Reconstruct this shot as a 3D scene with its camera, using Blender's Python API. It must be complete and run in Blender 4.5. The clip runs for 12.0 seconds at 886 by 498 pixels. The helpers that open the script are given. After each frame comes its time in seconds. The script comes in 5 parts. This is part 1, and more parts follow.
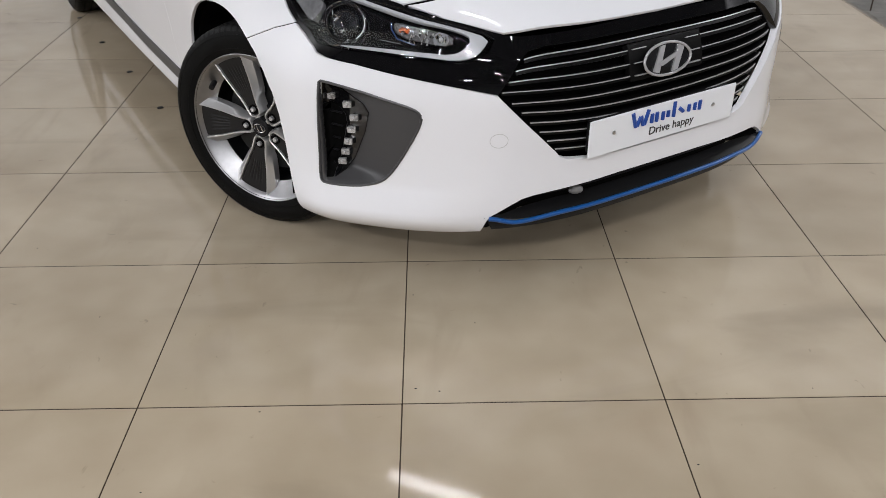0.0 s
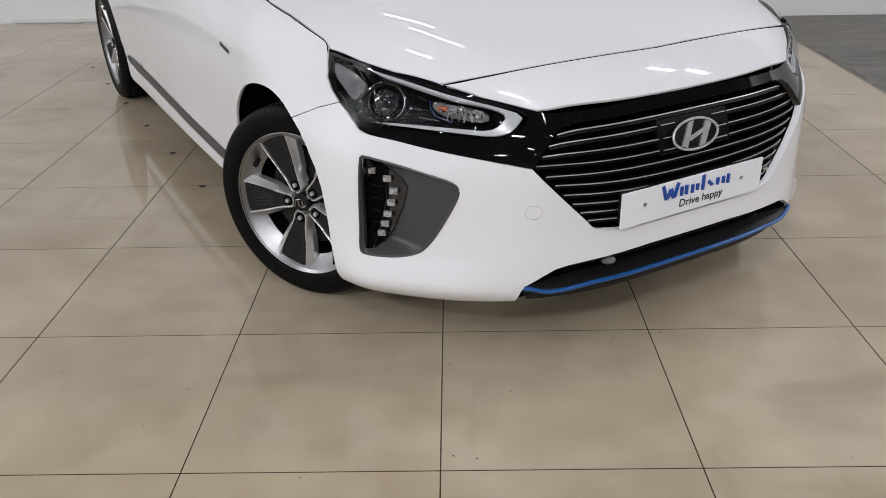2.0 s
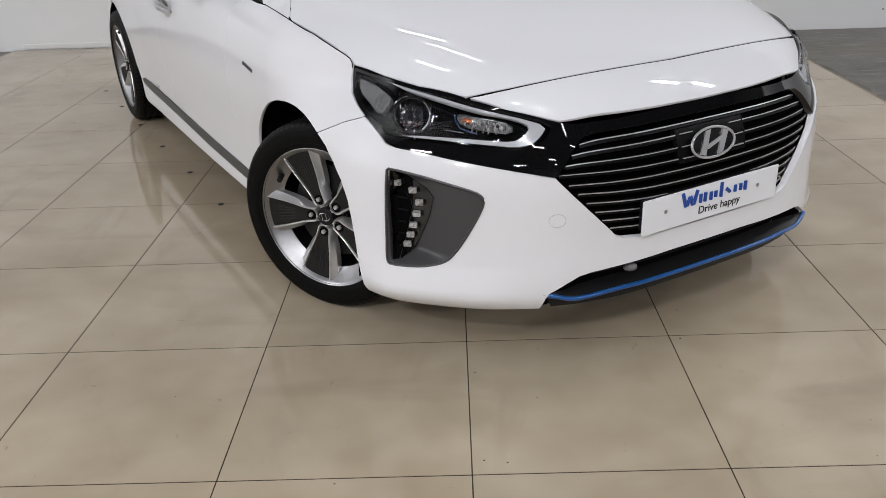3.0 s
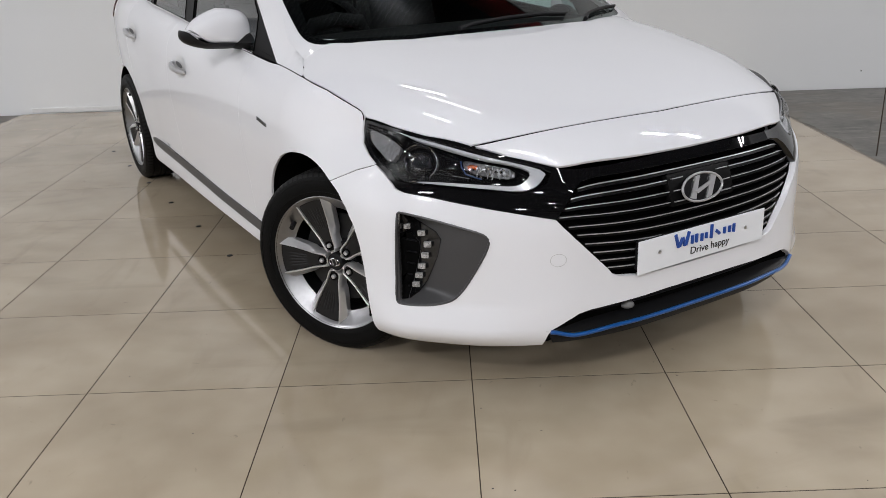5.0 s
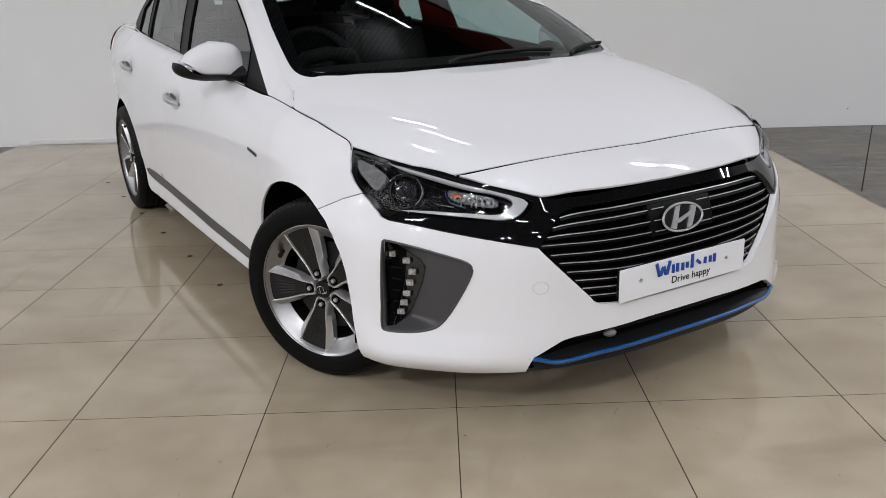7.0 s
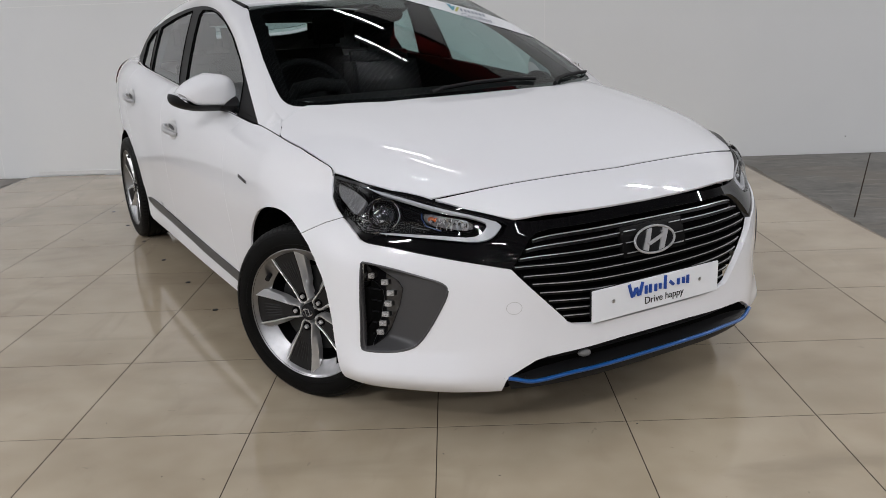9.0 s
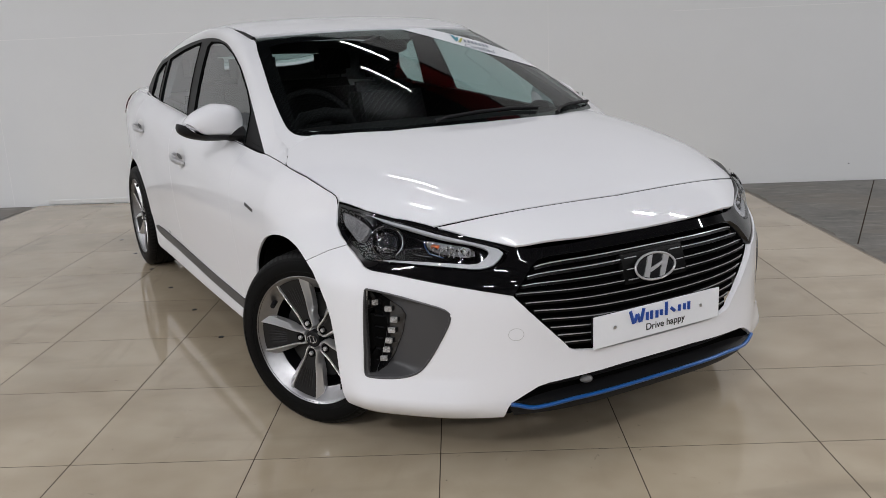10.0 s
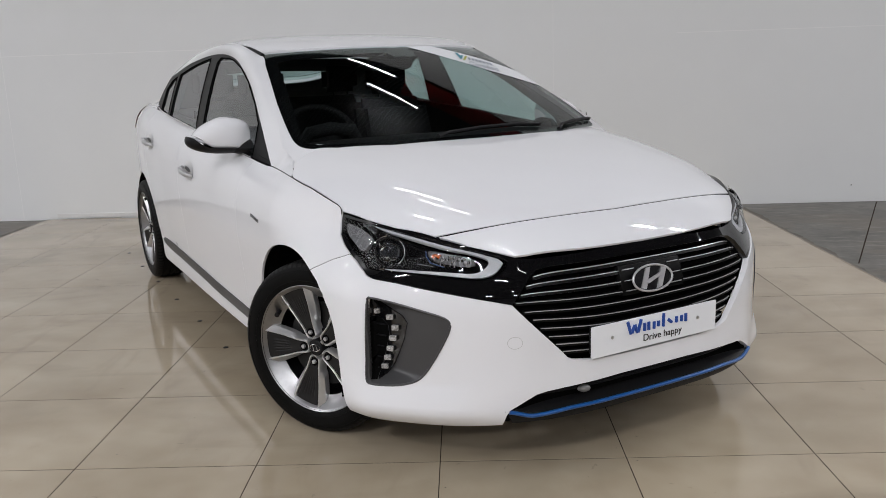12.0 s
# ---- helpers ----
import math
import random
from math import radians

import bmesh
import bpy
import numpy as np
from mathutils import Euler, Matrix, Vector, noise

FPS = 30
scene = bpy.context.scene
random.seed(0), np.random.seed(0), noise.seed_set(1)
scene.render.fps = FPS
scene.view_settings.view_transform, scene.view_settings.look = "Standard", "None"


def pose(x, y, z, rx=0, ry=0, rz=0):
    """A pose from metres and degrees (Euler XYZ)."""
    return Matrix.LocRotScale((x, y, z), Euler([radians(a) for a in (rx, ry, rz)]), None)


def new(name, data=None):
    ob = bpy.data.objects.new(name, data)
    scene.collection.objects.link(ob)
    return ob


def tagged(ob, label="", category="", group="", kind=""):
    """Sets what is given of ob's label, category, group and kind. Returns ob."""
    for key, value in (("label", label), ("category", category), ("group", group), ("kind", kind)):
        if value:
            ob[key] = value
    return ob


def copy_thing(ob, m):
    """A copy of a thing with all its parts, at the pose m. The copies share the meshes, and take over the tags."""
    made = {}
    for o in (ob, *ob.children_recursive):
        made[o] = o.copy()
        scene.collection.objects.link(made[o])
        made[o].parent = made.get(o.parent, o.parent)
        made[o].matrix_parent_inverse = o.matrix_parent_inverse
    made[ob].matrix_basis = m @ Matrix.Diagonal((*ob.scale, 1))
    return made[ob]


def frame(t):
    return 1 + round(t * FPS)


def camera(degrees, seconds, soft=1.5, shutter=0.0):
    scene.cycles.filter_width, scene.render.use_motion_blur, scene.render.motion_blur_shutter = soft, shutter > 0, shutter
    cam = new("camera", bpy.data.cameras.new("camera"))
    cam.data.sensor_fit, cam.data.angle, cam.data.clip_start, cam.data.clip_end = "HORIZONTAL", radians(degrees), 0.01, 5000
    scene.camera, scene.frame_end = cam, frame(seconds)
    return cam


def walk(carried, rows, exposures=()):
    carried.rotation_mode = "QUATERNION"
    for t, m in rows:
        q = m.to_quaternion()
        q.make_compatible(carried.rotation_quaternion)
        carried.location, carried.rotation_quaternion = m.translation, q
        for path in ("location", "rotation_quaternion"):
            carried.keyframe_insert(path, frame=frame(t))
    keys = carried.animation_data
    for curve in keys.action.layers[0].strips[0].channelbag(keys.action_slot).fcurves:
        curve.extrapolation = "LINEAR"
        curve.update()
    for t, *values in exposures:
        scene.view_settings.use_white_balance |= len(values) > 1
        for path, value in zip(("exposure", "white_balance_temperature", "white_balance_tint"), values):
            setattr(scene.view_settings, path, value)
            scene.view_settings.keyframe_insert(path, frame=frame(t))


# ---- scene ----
cam = camera(55.90, 12.0, soft=0.8)
PATH = [
    (0, pose(0.075, -2.030, 1.298, 58.23, 0.31, -0.99)),
    (0.5, pose(0.086, -2.039, 1.294, 59.87, 0.56, -0.48)),
    (1, pose(0.093, -2.047, 1.294, 61.03, 0.76, 0.03)),
    (1.5, pose(0.078, -2.068, 1.295, 62.55, 0.78, -0.02)),
    (2, pose(0.045, -2.094, 1.299, 63.86, 1.17, 0.49)),
    (2.5, pose(-0.000, -2.118, 1.303, 64.84, 1.66, 0.30)),
    (3, pose(-0.018, -2.147, 1.295, 65.24, 1.99, 0.20)),
    (5, pose(-0.058, -2.287, 1.287, 69.58, 2.15, -0.41)),
    (5.5, pose(-0.065, -2.303, 1.284, 70.58, 1.95, -0.60)),
    (6, pose(-0.060, -2.313, 1.278, 71.03, 2.11, -0.62)),
    (6.5, pose(-0.058, -2.321, 1.282, 71.42, 2.10, -0.65)),
    (7, pose(-0.027, -2.328, 1.277, 72.01, 1.74, -0.57)),
    (9, pose(0.078, -2.403, 1.270, 74.16, 2.18, 0.28)),
    (9.5, pose(0.086, -2.419, 1.275, 75.28, 2.36, 0.57)),
    (10, pose(0.090, -2.433, 1.276, 76.07, 2.38, 0.70)),
    (10.5, pose(0.098, -2.443, 1.271, 76.54, 2.27, 0.84)),
    (11, pose(0.098, -2.460, 1.268, 76.83, 2.12, 0.99)),
    (11.5, pose(0.103, -2.476, 1.264, 77.13, 2.11, 1.11)),
    (12, pose(0.104, -2.489, 1.256, 77.51, 1.92, 1.22)),
]
walk(cam, PATH, exposures=[(0, -0.21), (2.5, -0.30), (6.5, -0.27), (9, -0.39), (12, -0.36)])

# ---------------------------------------------------------------- world and lamps
world = bpy.data.worlds.new("world")
scene.world = world
world.use_nodes = True
world.node_tree.nodes["Background"].inputs[0].default_value = (0.75, 0.82, 0.9, 1)
world.node_tree.nodes["Background"].inputs[1].default_value = 0.05

CEIL = 7.6
LAMP_Z = 6.6
# battens under the roof: place, turn, power; most are added, unseen fill lights
TUBES_AND_FILL = [(-0.44, 6.3, 67, 18), (0.06, 5.1, 67, 10), (-3.9, 0.7, 67, 12), (3.4, -1.2, 67, 12), (0.9, -2.2, 67, 42), (13.2, 1.6, -23, 90), (-7.2, 2.8, 67, 30), (-9.6, 5.4, 67, 150), (10.0, 5.0, 67, 360),
         (-7.5, -10, 67, 240), (-3.0, -8.2, 67, 520), (2.4, -11.2, 67, 180), (7.2, -10.4, 67, 220), (-4.2, -6.6, 67, 45), (0.4, -7.0, 67, 150), (5.0, -6.8, 67, 70), (-0.6, -4.4, 67, 55), (2.9, -4.8, 67, 16),
         (-7.0, -15, 67, 420), (-1.5, -15.5, 67, 420), (4.0, -15, 67, 320), (-11.5, -3.0, 67, 720), (-12.4, 2.4, 67, 130), (11.5, -4.0, 67, 150), (12.2, 1.0, 67, 440)]
SHORT_TUBES = [(4.95, 3.3, 67, 66), (5.85, 3.1, 67, 66), (-1.0, 2.7, 67, 26)]


def tube_fill_lamp(x, y, turn, power, length=1.2):
    d = bpy.data.lights.new("tube_fill_lamp", "AREA")
    d.shape, d.size, d.size_y, d.energy, d.color = "RECTANGLE", 0.07, length, power, (0.972, 0.968, 1.0)
    ob = new("tube_fill_lamp", d)
    ob.matrix_world = pose(x, y, LAMP_Z - 0.035, 0, 0, turn)
    return ob


for row in TUBES_AND_FILL:
    tube_fill_lamp(*row)
for row in SHORT_TUBES:
    tube_fill_lamp(*row, 0.6)
# added up-light over the second batten: brightens the roof ribs above
up = tube_fill_lamp(TUBES_AND_FILL[1][0], TUBES_AND_FILL[1][1], 67, 24)
up.data.spread = radians(95)
up.matrix_world = pose(TUBES_AND_FILL[1][0], TUBES_AND_FILL[1][1], LAMP_Z + 0.06, 180, 0, 67) @ pose(0, 0, 0, 0, 18, 0)


# ---------------------------------------------------------------- materials
def material(name, color, rough=0.5, metal=0.0, coat=0.0, vary=0.08, grain=40.0, blotch=1.5, bump=0.0, spec=0.5, emit=0.0):
    m = bpy.data.materials.new(name)
    m.use_nodes = True
    nt = m.node_tree
    b = nt.nodes["Principled BSDF"]
    b.inputs["Base Color"].default_value = (*color, 1)
    b.inputs["Roughness"].default_value = rough
    b.inputs["Metallic"].default_value = metal
    b.inputs["Coat Weight"].default_value = coat
    b.inputs["Coat Roughness"].default_value = 0.02
    b.inputs["Specular IOR Level"].default_value = spec
    if emit:
        b.inputs["Emission Color"].default_value = (*color, 1)
        b.inputs["Emission Strength"].default_value = emit
    tc = nt.nodes.new("ShaderNodeTexCoord")
    if vary:
        big, small = nt.nodes.new("ShaderNodeTexNoise"), nt.nodes.new("ShaderNodeTexNoise")
        big.inputs["Scale"].default_value, small.inputs["Scale"].default_value = blotch, grain
        big.inputs["Detail"].default_value = 4
        for n in (big, small):
            nt.links.new(tc.outputs["Object"], n.inputs["Vector"])
        mix = nt.nodes.new("ShaderNodeMix")
        mix.inputs[0].default_value = 0.35
        nt.links.new(big.outputs[0], mix.inputs[2])
        nt.links.new(small.outputs[0], mix.inputs[3])
        ramp = nt.nodes.new("ShaderNodeMapRange")
        ramp.inputs["From Min"].default_value, ramp.inputs["From Max"].default_value = 0.3, 0.7
        ramp.inputs["To Min"].default_value, ramp.inputs["To Max"].default_value = 1 - vary, 1 + vary
        nt.links.new(mix.outputs[0], ramp.inputs["Value"])
        sc = nt.nodes.new("ShaderNodeVectorMath")
        sc.operation = "SCALE"
        sc.inputs[0].default_value = color
        nt.links.new(ramp.outputs[0], sc.inputs["Scale"])
        nt.links.new(sc.outputs[0], b.inputs["Base Color"])
    if bump:
        bn = nt.nodes.new("ShaderNodeTexNoise")
        bn.inputs["Scale"].default_value = grain * 2
        nt.links.new(tc.outputs["Object"], bn.inputs["Vector"])
        bp = nt.nodes.new("ShaderNodeBump")
        bp.inputs["Strength"].default_value, bp.inputs["Distance"].default_value = bump, 0.002
        nt.links.new(bn.outputs[0], bp.inputs["Height"])
        nt.links.new(bp.outputs[0], b.inputs["Normal"])
    return m


def glass_material(name, tint, base=0.06, top=0.85, power=4.0):
    """Thin tinted glass: clear sheet with a mirror coat that grows towards grazing angles."""
    m = bpy.data.materials.new(name)
    m.use_nodes = True
    nt = m.node_tree
    nt.nodes.clear()
    out = nt.nodes.new("ShaderNodeOutputMaterial")
    mix, tr, gl, lw, pw, ma = (nt.nodes.new("ShaderNode" + k) for k in ("MixShader", "BsdfTransparent", "BsdfGlossy", "LayerWeight", "Math", "Math"))
    tr.inputs[0].default_value = (*tint, 1)
    gl.inputs["Roughness"].default_value = 0.0
    pw.operation, ma.operation = "POWER", "MULTIPLY_ADD"
    pw.inputs[1].default_value = power
    ma.inputs[1].default_value, ma.inputs[2].default_value = top, base
    nt.links.new(lw.outputs["Facing"], pw.inputs[0])
    nt.links.new(pw.outputs[0], ma.inputs[0])
    nt.links.new(ma.outputs[0], mix.inputs[0])
    nt.links.new(tr.outputs[0], mix.inputs[1])
    nt.links.new(gl.outputs[0], mix.inputs[2])
    nt.links.new(mix.outputs[0], out.inputs[0])
    return m


PAINT = material("white_paint", (0.755, 0.760, 0.785), 0.6, coat=1.0, vary=0.012, grain=300, spec=0.0)
GLOSS_BLACK = material("gloss_black", (0.004, 0.004, 0.0045), 0.4, coat=1.0, vary=0.1, spec=0.0)
BLACK = material("black_plastic", (0.010, 0.010, 0.011), 0.5, spec=0.15, vary=0.15, bump=0.1, grain=200)
SLAT_BLACK = material("slat_black", (0.004, 0.004, 0.004), 0.35, spec=0.10, vary=0.1)
FRAME_BLACK = material("frame_black", (0.007, 0.007, 0.0075), 0.4, spec=0.10, vary=0.1)
CAVITY = material("dark_cavity", (0.004, 0.004, 0.004), 0.9, vary=0.1, spec=0.02)
GREY = material("grey_plastic", (0.045, 0.0445, 0.0465), 0.42, vary=0.05, grain=400, bump=0.08)
CHROME = material("chrome", (0.75, 0.75, 0.76), 0.08, metal=1.0, vary=0.02)
DARK_CHROME = material("dark_chrome", (0.20, 0.20, 0.205), 0.14, metal=1.0, vary=0.5, grain=120, blotch=25)
SILVER = material("bright_silver", (0.50, 0.50, 0.51), 0.3, metal=0.5, coat=0.4, vary=0.03)
SATIN = material("satin_silver", (0.55, 0.55, 0.55), 0.28, metal=1.0, vary=0.04)
ALLOY = material("alloy", (0.70, 0.70, 0.705), 0.34, metal=0.8, vary=0.06, grain=60)
# darker copy of the alloy: the rim's dimmer light is put into the colour
RIM_ALLOY_DIM = material("rim_alloy_dim", (0.30, 0.30, 0.305), 0.36, metal=1.0, vary=0.12, grain=60, blotch=9)
SLAT_SILVER = material("slat_silver", (0.47, 0.47, 0.48), 0.30, metal=0.35, coat=0.5, vary=0.12, grain=90, blotch=12)
RUBBER = material("rubber", (0.0045, 0.0045, 0.0045), 0.50, vary=0.3, grain=120, bump=0.35, spec=0.07)
TREAD = material("tread_rubber", (0.007, 0.007, 0.007), 0.5, vary=0.3, grain=120, bump=0.3, spec=0.13)
BLUE = material("blue_strip", (0.003, 0.072, 0.27), 0.28, coat=0.5, vary=0.06)
BLUE_INK = material("blue_ink", (0.012, 0.06, 0.30), 0.4, vary=0.03)
INK = material("black_ink", (0.02, 0.02, 0.02), 0.5, vary=0.03)
PLATE = material("plate_white", (0.80, 0.82, 0.85), 0.25, vary=0.01)
LAMP_WHITE = material("lamp_white", (0.46, 0.47, 0.49), 0.2, coat=0.5, vary=0.02)
AMBER = material("amber", (0.55, 0.11, 0.025), 0.2, vary=0.1)
RED_LENS = material("red_lens", (0.06, 0.006, 0.008), 0.1, coat=1.0, vary=0.05)
TRIM = material("interior_trim", (0.0045, 0.0045, 0.005), 0.7, spec=0.10, vary=0.15, bump=0.2, grain=200)
SEAT = material("seat_cloth", (0.008, 0.008, 0.0085), 0.85, spec=0.08, vary=0.2, bump=0.3, grain=300)
LINER = material("headliner", (0.045, 0.045, 0.045), 0.9, vary=0.05)
GLASS = glass_material("window_glass", (0.57, 0.75, 0.745), 0.14, 0.85, 3.5)
SCREEN = glass_material("windscreen_glass", (0.78, 0.89, 0.86), 0.05, 0.8, 4.5)
LENS = glass_material("lamp_lens", (0.92, 0.93, 0.94), 0.04, 0.55, 5.0)
WALL = material("wall_paint", (0.79, 0.80, 0.80), 0.45, vary=0.02, grain=3, blotch=0.4)


def concrete_material():
    """Worn power-floated concrete: mottled grey with brown stains and drawn-out scuffs."""
    m = material("concrete", (0.104, 0.096, 0.084), 0.4, vary=0.6, grain=18, blotch=2.6, bump=0.2)
    nt = m.node_tree
    b = nt.nodes["Principled BSDF"]
    base = b.inputs["Base Color"].links[0].from_socket
    tc = nt.nodes.new("ShaderNodeTexCoord")
    for size, turn, low, high, color in (((0.9, 1.3, 1), 0.3, 0.46, 0.58, (0.128, 0.104, 0.078)), ((2.0, 9.0, 1), 0.45, 0.57, 0.65, (0.20, 0.185, 0.16)), ((3.0, 8.0, 1), 0.2, 0.60, 0.66, (0.045, 0.044, 0.037))):
        mp, n, r, mix = (nt.nodes.new("ShaderNode" + k) for k in ("Mapping", "TexNoise", "MapRange", "Mix"))
        mp.inputs["Scale"].default_value = size
        mp.inputs["Rotation"].default_value = (0, 0, turn)
        n.inputs["Scale"].default_value, n.inputs["Detail"].default_value = 1.6, 6
        n.inputs["Distortion"].default_value = 0.6
        r.inputs["From Min"].default_value, r.inputs["From Max"].default_value = low, high
        r.inputs["To Max"].default_value = 0.75
        mix.data_type = "RGBA"
        mix.inputs[7].default_value = (*color, 1)
        nt.links.new(tc.outputs["Object"], mp.inputs["Vector"])
        nt.links.new(mp.outputs[0], n.inputs["Vector"])
        nt.links.new(n.outputs[0], r.inputs["Value"])
        nt.links.new(r.outputs[0], mix.inputs[0])
        nt.links.new(base, mix.inputs[6])
        base = mix.outputs[2]
    nt.links.new(base, b.inputs["Base Color"])
    return m


CONCRETE = concrete_material()
# one steel in two tones: lit rib crests and shaded troughs set by colour
RIB_STEEL_LIT = material("rib_steel_lit", (0.10, 0.103, 0.107), 0.5, vary=0.2, grain=4)
ROOF_STEEL_SHADED = material("roof_steel_shaded", (0.03, 0.031, 0.033), 0.6, vary=0.2, grain=4)
HALL = material("hall_wall", (0.20, 0.20, 0.205), 0.6, vary=0.1, grain=2, blotch=0.3)
# pale, so that the unseen west wall bounces light onto the car
SIDE_WALL_BOUNCE = material("side_wall_bounce", (0.78, 0.79, 0.79), 0.6, vary=0.05, grain=2, blotch=0.3)
JOINT = material("joint", (0.042, 0.030, 0.021), 0.85, vary=0.2, grain=60, spec=0.08)


def tile_material():
    m = material("beige_tile", (0.50, 0.42, 0.33), 0.14, vary=0.0, spec=0.5)
    nt = m.node_tree
    b = nt.nodes["Principled BSDF"]
    geo, info = nt.nodes.new("ShaderNodeNewGeometry"), nt.nodes.new("ShaderNodeObjectInfo")
    n1, n2, n3 = (nt.nodes.new("ShaderNodeTexNoise") for _ in range(3))
    for n, s, d in ((n1, 1.7, 3), (n2, 7, 4), (n3, 0.55, 2)):
        n.inputs["Scale"].default_value, n.inputs["Detail"].default_value = s, d
        nt.links.new(geo.outputs["Position"], n.inputs["Vector"])
    r1 = nt.nodes.new("ShaderNodeValToRGB")
    r1.color_ramp.elements[0].position, r1.color_ramp.elements[1].position = 0.33, 0.68
    r1.color_ramp.elements[0].color = (0.35, 0.285, 0.202, 1)
    r1.color_ramp.elements[1].color = (0.465, 0.395, 0.295, 1)
    mixn = nt.nodes.new("ShaderNodeMix")
    mixn.inputs[0].default_value = 0.22
    nt.links.new(n1.outputs[0], mixn.inputs[2])
    nt.links.new(n2.outputs[0], mixn.inputs[3])
    nt.links.new(mixn.outputs[0], r1.inputs[0])
    mr = nt.nodes.new("ShaderNodeMapRange")
    mr.inputs["To Min"].default_value, mr.inputs["To Max"].default_value = 0.94, 1.05
    nt.links.new(info.outputs["Random"], mr.inputs["Value"])
    sc = nt.nodes.new("ShaderNodeVectorMath")
    sc.operation = "SCALE"
    nt.links.new(r1.outputs[0], sc.inputs[0])
    nt.links.new(mr.outputs[0], sc.inputs["Scale"])
    # faint tyre and foot dirt, drawn out and broken up
    base = sc.outputs[0]
    for size, turn, low, high, most, dirt in (((1.1, 3.2, 1), 0.6, 0.56, 0.74, 0.30, (0.20, 0.165, 0.12, 1)), ((5.0, 1.6, 1), -0.4, 0.60, 0.72, 0.22, (0.24, 0.19, 0.14, 1)), ((26, 19, 1), 0.2, 0.70, 0.76, 0.35, (0.15, 0.12, 0.09, 1))):
        mp, n, r, mix = (nt.nodes.new("ShaderNode" + k) for k in ("Mapping", "TexNoise", "MapRange", "Mix"))
        mp.inputs["Scale"].default_value, mp.inputs["Rotation"].default_value = size, (0, 0, turn)
        n.inputs["Scale"].default_value, n.inputs["Detail"].default_value, n.inputs["Distortion"].default_value = 1.0, 7, 0.8
        r.inputs["From Min"].default_value, r.inputs["From Max"].default_value, r.inputs["To Max"].default_value = low, high, most
        mix.data_type = "RGBA"
        mix.inputs[7].default_value = dirt
        nt.links.new(geo.outputs["Position"], mp.inputs["Vector"])
        nt.links.new(mp.outputs[0], n.inputs["Vector"])
        nt.links.new(n.outputs[0], r.inputs["Value"])
        nt.links.new(r.outputs[0], mix.inputs[0])
        nt.links.new(base, mix.inputs[6])
        base = mix.outputs[2]
    nt.links.new(base, b.inputs["Base Color"])
    rr = nt.nodes.new("ShaderNodeMapRange")
    rr.inputs["To Min"].default_value, rr.inputs["To Max"].default_value = 0.045, 0.085
    nt.links.new(n2.outputs[0], rr.inputs["Value"])
    nt.links.new(rr.outputs[0], b.inputs["Roughness"])
    return m


TILE = tile_material()


from mathutils.geometry import delaunay_2d_cdt


# ---------------------------------------------------------------- mesh helpers
def mesh_object(name, verts, faces, mat, parent=None, label="", smooth=False):
    me = bpy.data.meshes.new(name)
    me.from_pydata([tuple(v) for v in verts], [], faces)
    me.materials.append(mat)
    if smooth:
        me.polygons.foreach_set("use_smooth", [True] * len(me.polygons))
    me.update()
    ob = new(name, me)
    if parent:
        ob.parent = parent
    if label:
        tagged(ob, label)
    return ob


def part(name, bm, mat, parent=None, label="", smooth=True, sharp=40):
    bmesh.ops.recalc_face_normals(bm, faces=bm.faces)
    me = bpy.data.meshes.new(name)
    for f in bm.faces:
        f.smooth = smooth
    if smooth:
        for e in bm.edges:
            if len(e.link_faces) == 2 and e.calc_face_angle(0) > radians(sharp):
                e.smooth = False
    bm.to_mesh(me)
    bm.free()
    me.materials.append(mat)
    ob = new(name, me)
    if parent:
        ob.parent = parent
    if label:
        tagged(ob, label)
    return ob


def box(bm, x0, y0, z0, x1, y1, z1, bevel=0.0):
    """Adds a box with rounded edges to bm."""
    r = bmesh.ops.create_cube(bm, size=1.0)
    vs = r["verts"]
    for v in vs:
        v.co = Vector((x0 + (v.co.x + 0.5) * (x1 - x0), y0 + (v.co.y + 0.5) * (y1 - y0), z0 + (v.co.z + 0.5) * (z1 - z0)))
    if bevel:
        es = list({e for v in vs for e in v.link_edges})
        bmesh.ops.bevel(bm, geom=es, offset=bevel, segments=2, affect="EDGES")
    return bm


def lathe(profile, steps=64, axis_x=True):
    """A bmesh turned about the x axis from (x, radius) points."""
    bm = bmesh.new()
    rings = []
    for x, r in profile:
        rings.append([bm.verts.new((x, r * math.cos(2 * math.pi * k / steps), r * math.sin(2 * math.pi * k / steps))) for k in range(steps)])
    for a, b in zip(rings, rings[1:]):
        for k in range(steps):
            bm.faces.new((a[k], a[(k + 1) % steps], b[(k + 1) % steps], b[k]))
    return bm


def sweep(points, radius, sides=8, flat=1.0, closed=False):
    """A bmesh tube along points; flat squeezes it in height."""
    bm = bmesh.new()
    n = len(points)
    rings = []
    for i, p in enumerate(points):
        p = Vector(p)
        d = Vector(points[(i + 1) % n if closed else min(i + 1, n - 1)]) - Vector(points[(i - 1) % n if closed else max(i - 1, 0)])
        d.normalize()
        side = d.cross(Vector((0, 0, 1)))
        if side.length < 1e-3:
            side = Vector((1, 0, 0))
        side.normalize()
        up = side.cross(d)
        r = radius[i] if isinstance(radius, (list, tuple)) else radius
        rings.append([bm.verts.new(p + side * (r * math.cos(2 * math.pi * k / sides)) + up * (r * flat * math.sin(2 * math.pi * k / sides))) for k in range(sides)])
    for i in range(n if closed else n - 1):
        a, b = rings[i], rings[(i + 1) % n]
        for k in range(sides):
            bm.faces.new((a[k], a[(k + 1) % sides], b[(k + 1) % sides], b[k]))
    if not closed:
        bm.faces.new(rings[0])
        bm.faces.new(rings[-1])
    return bm


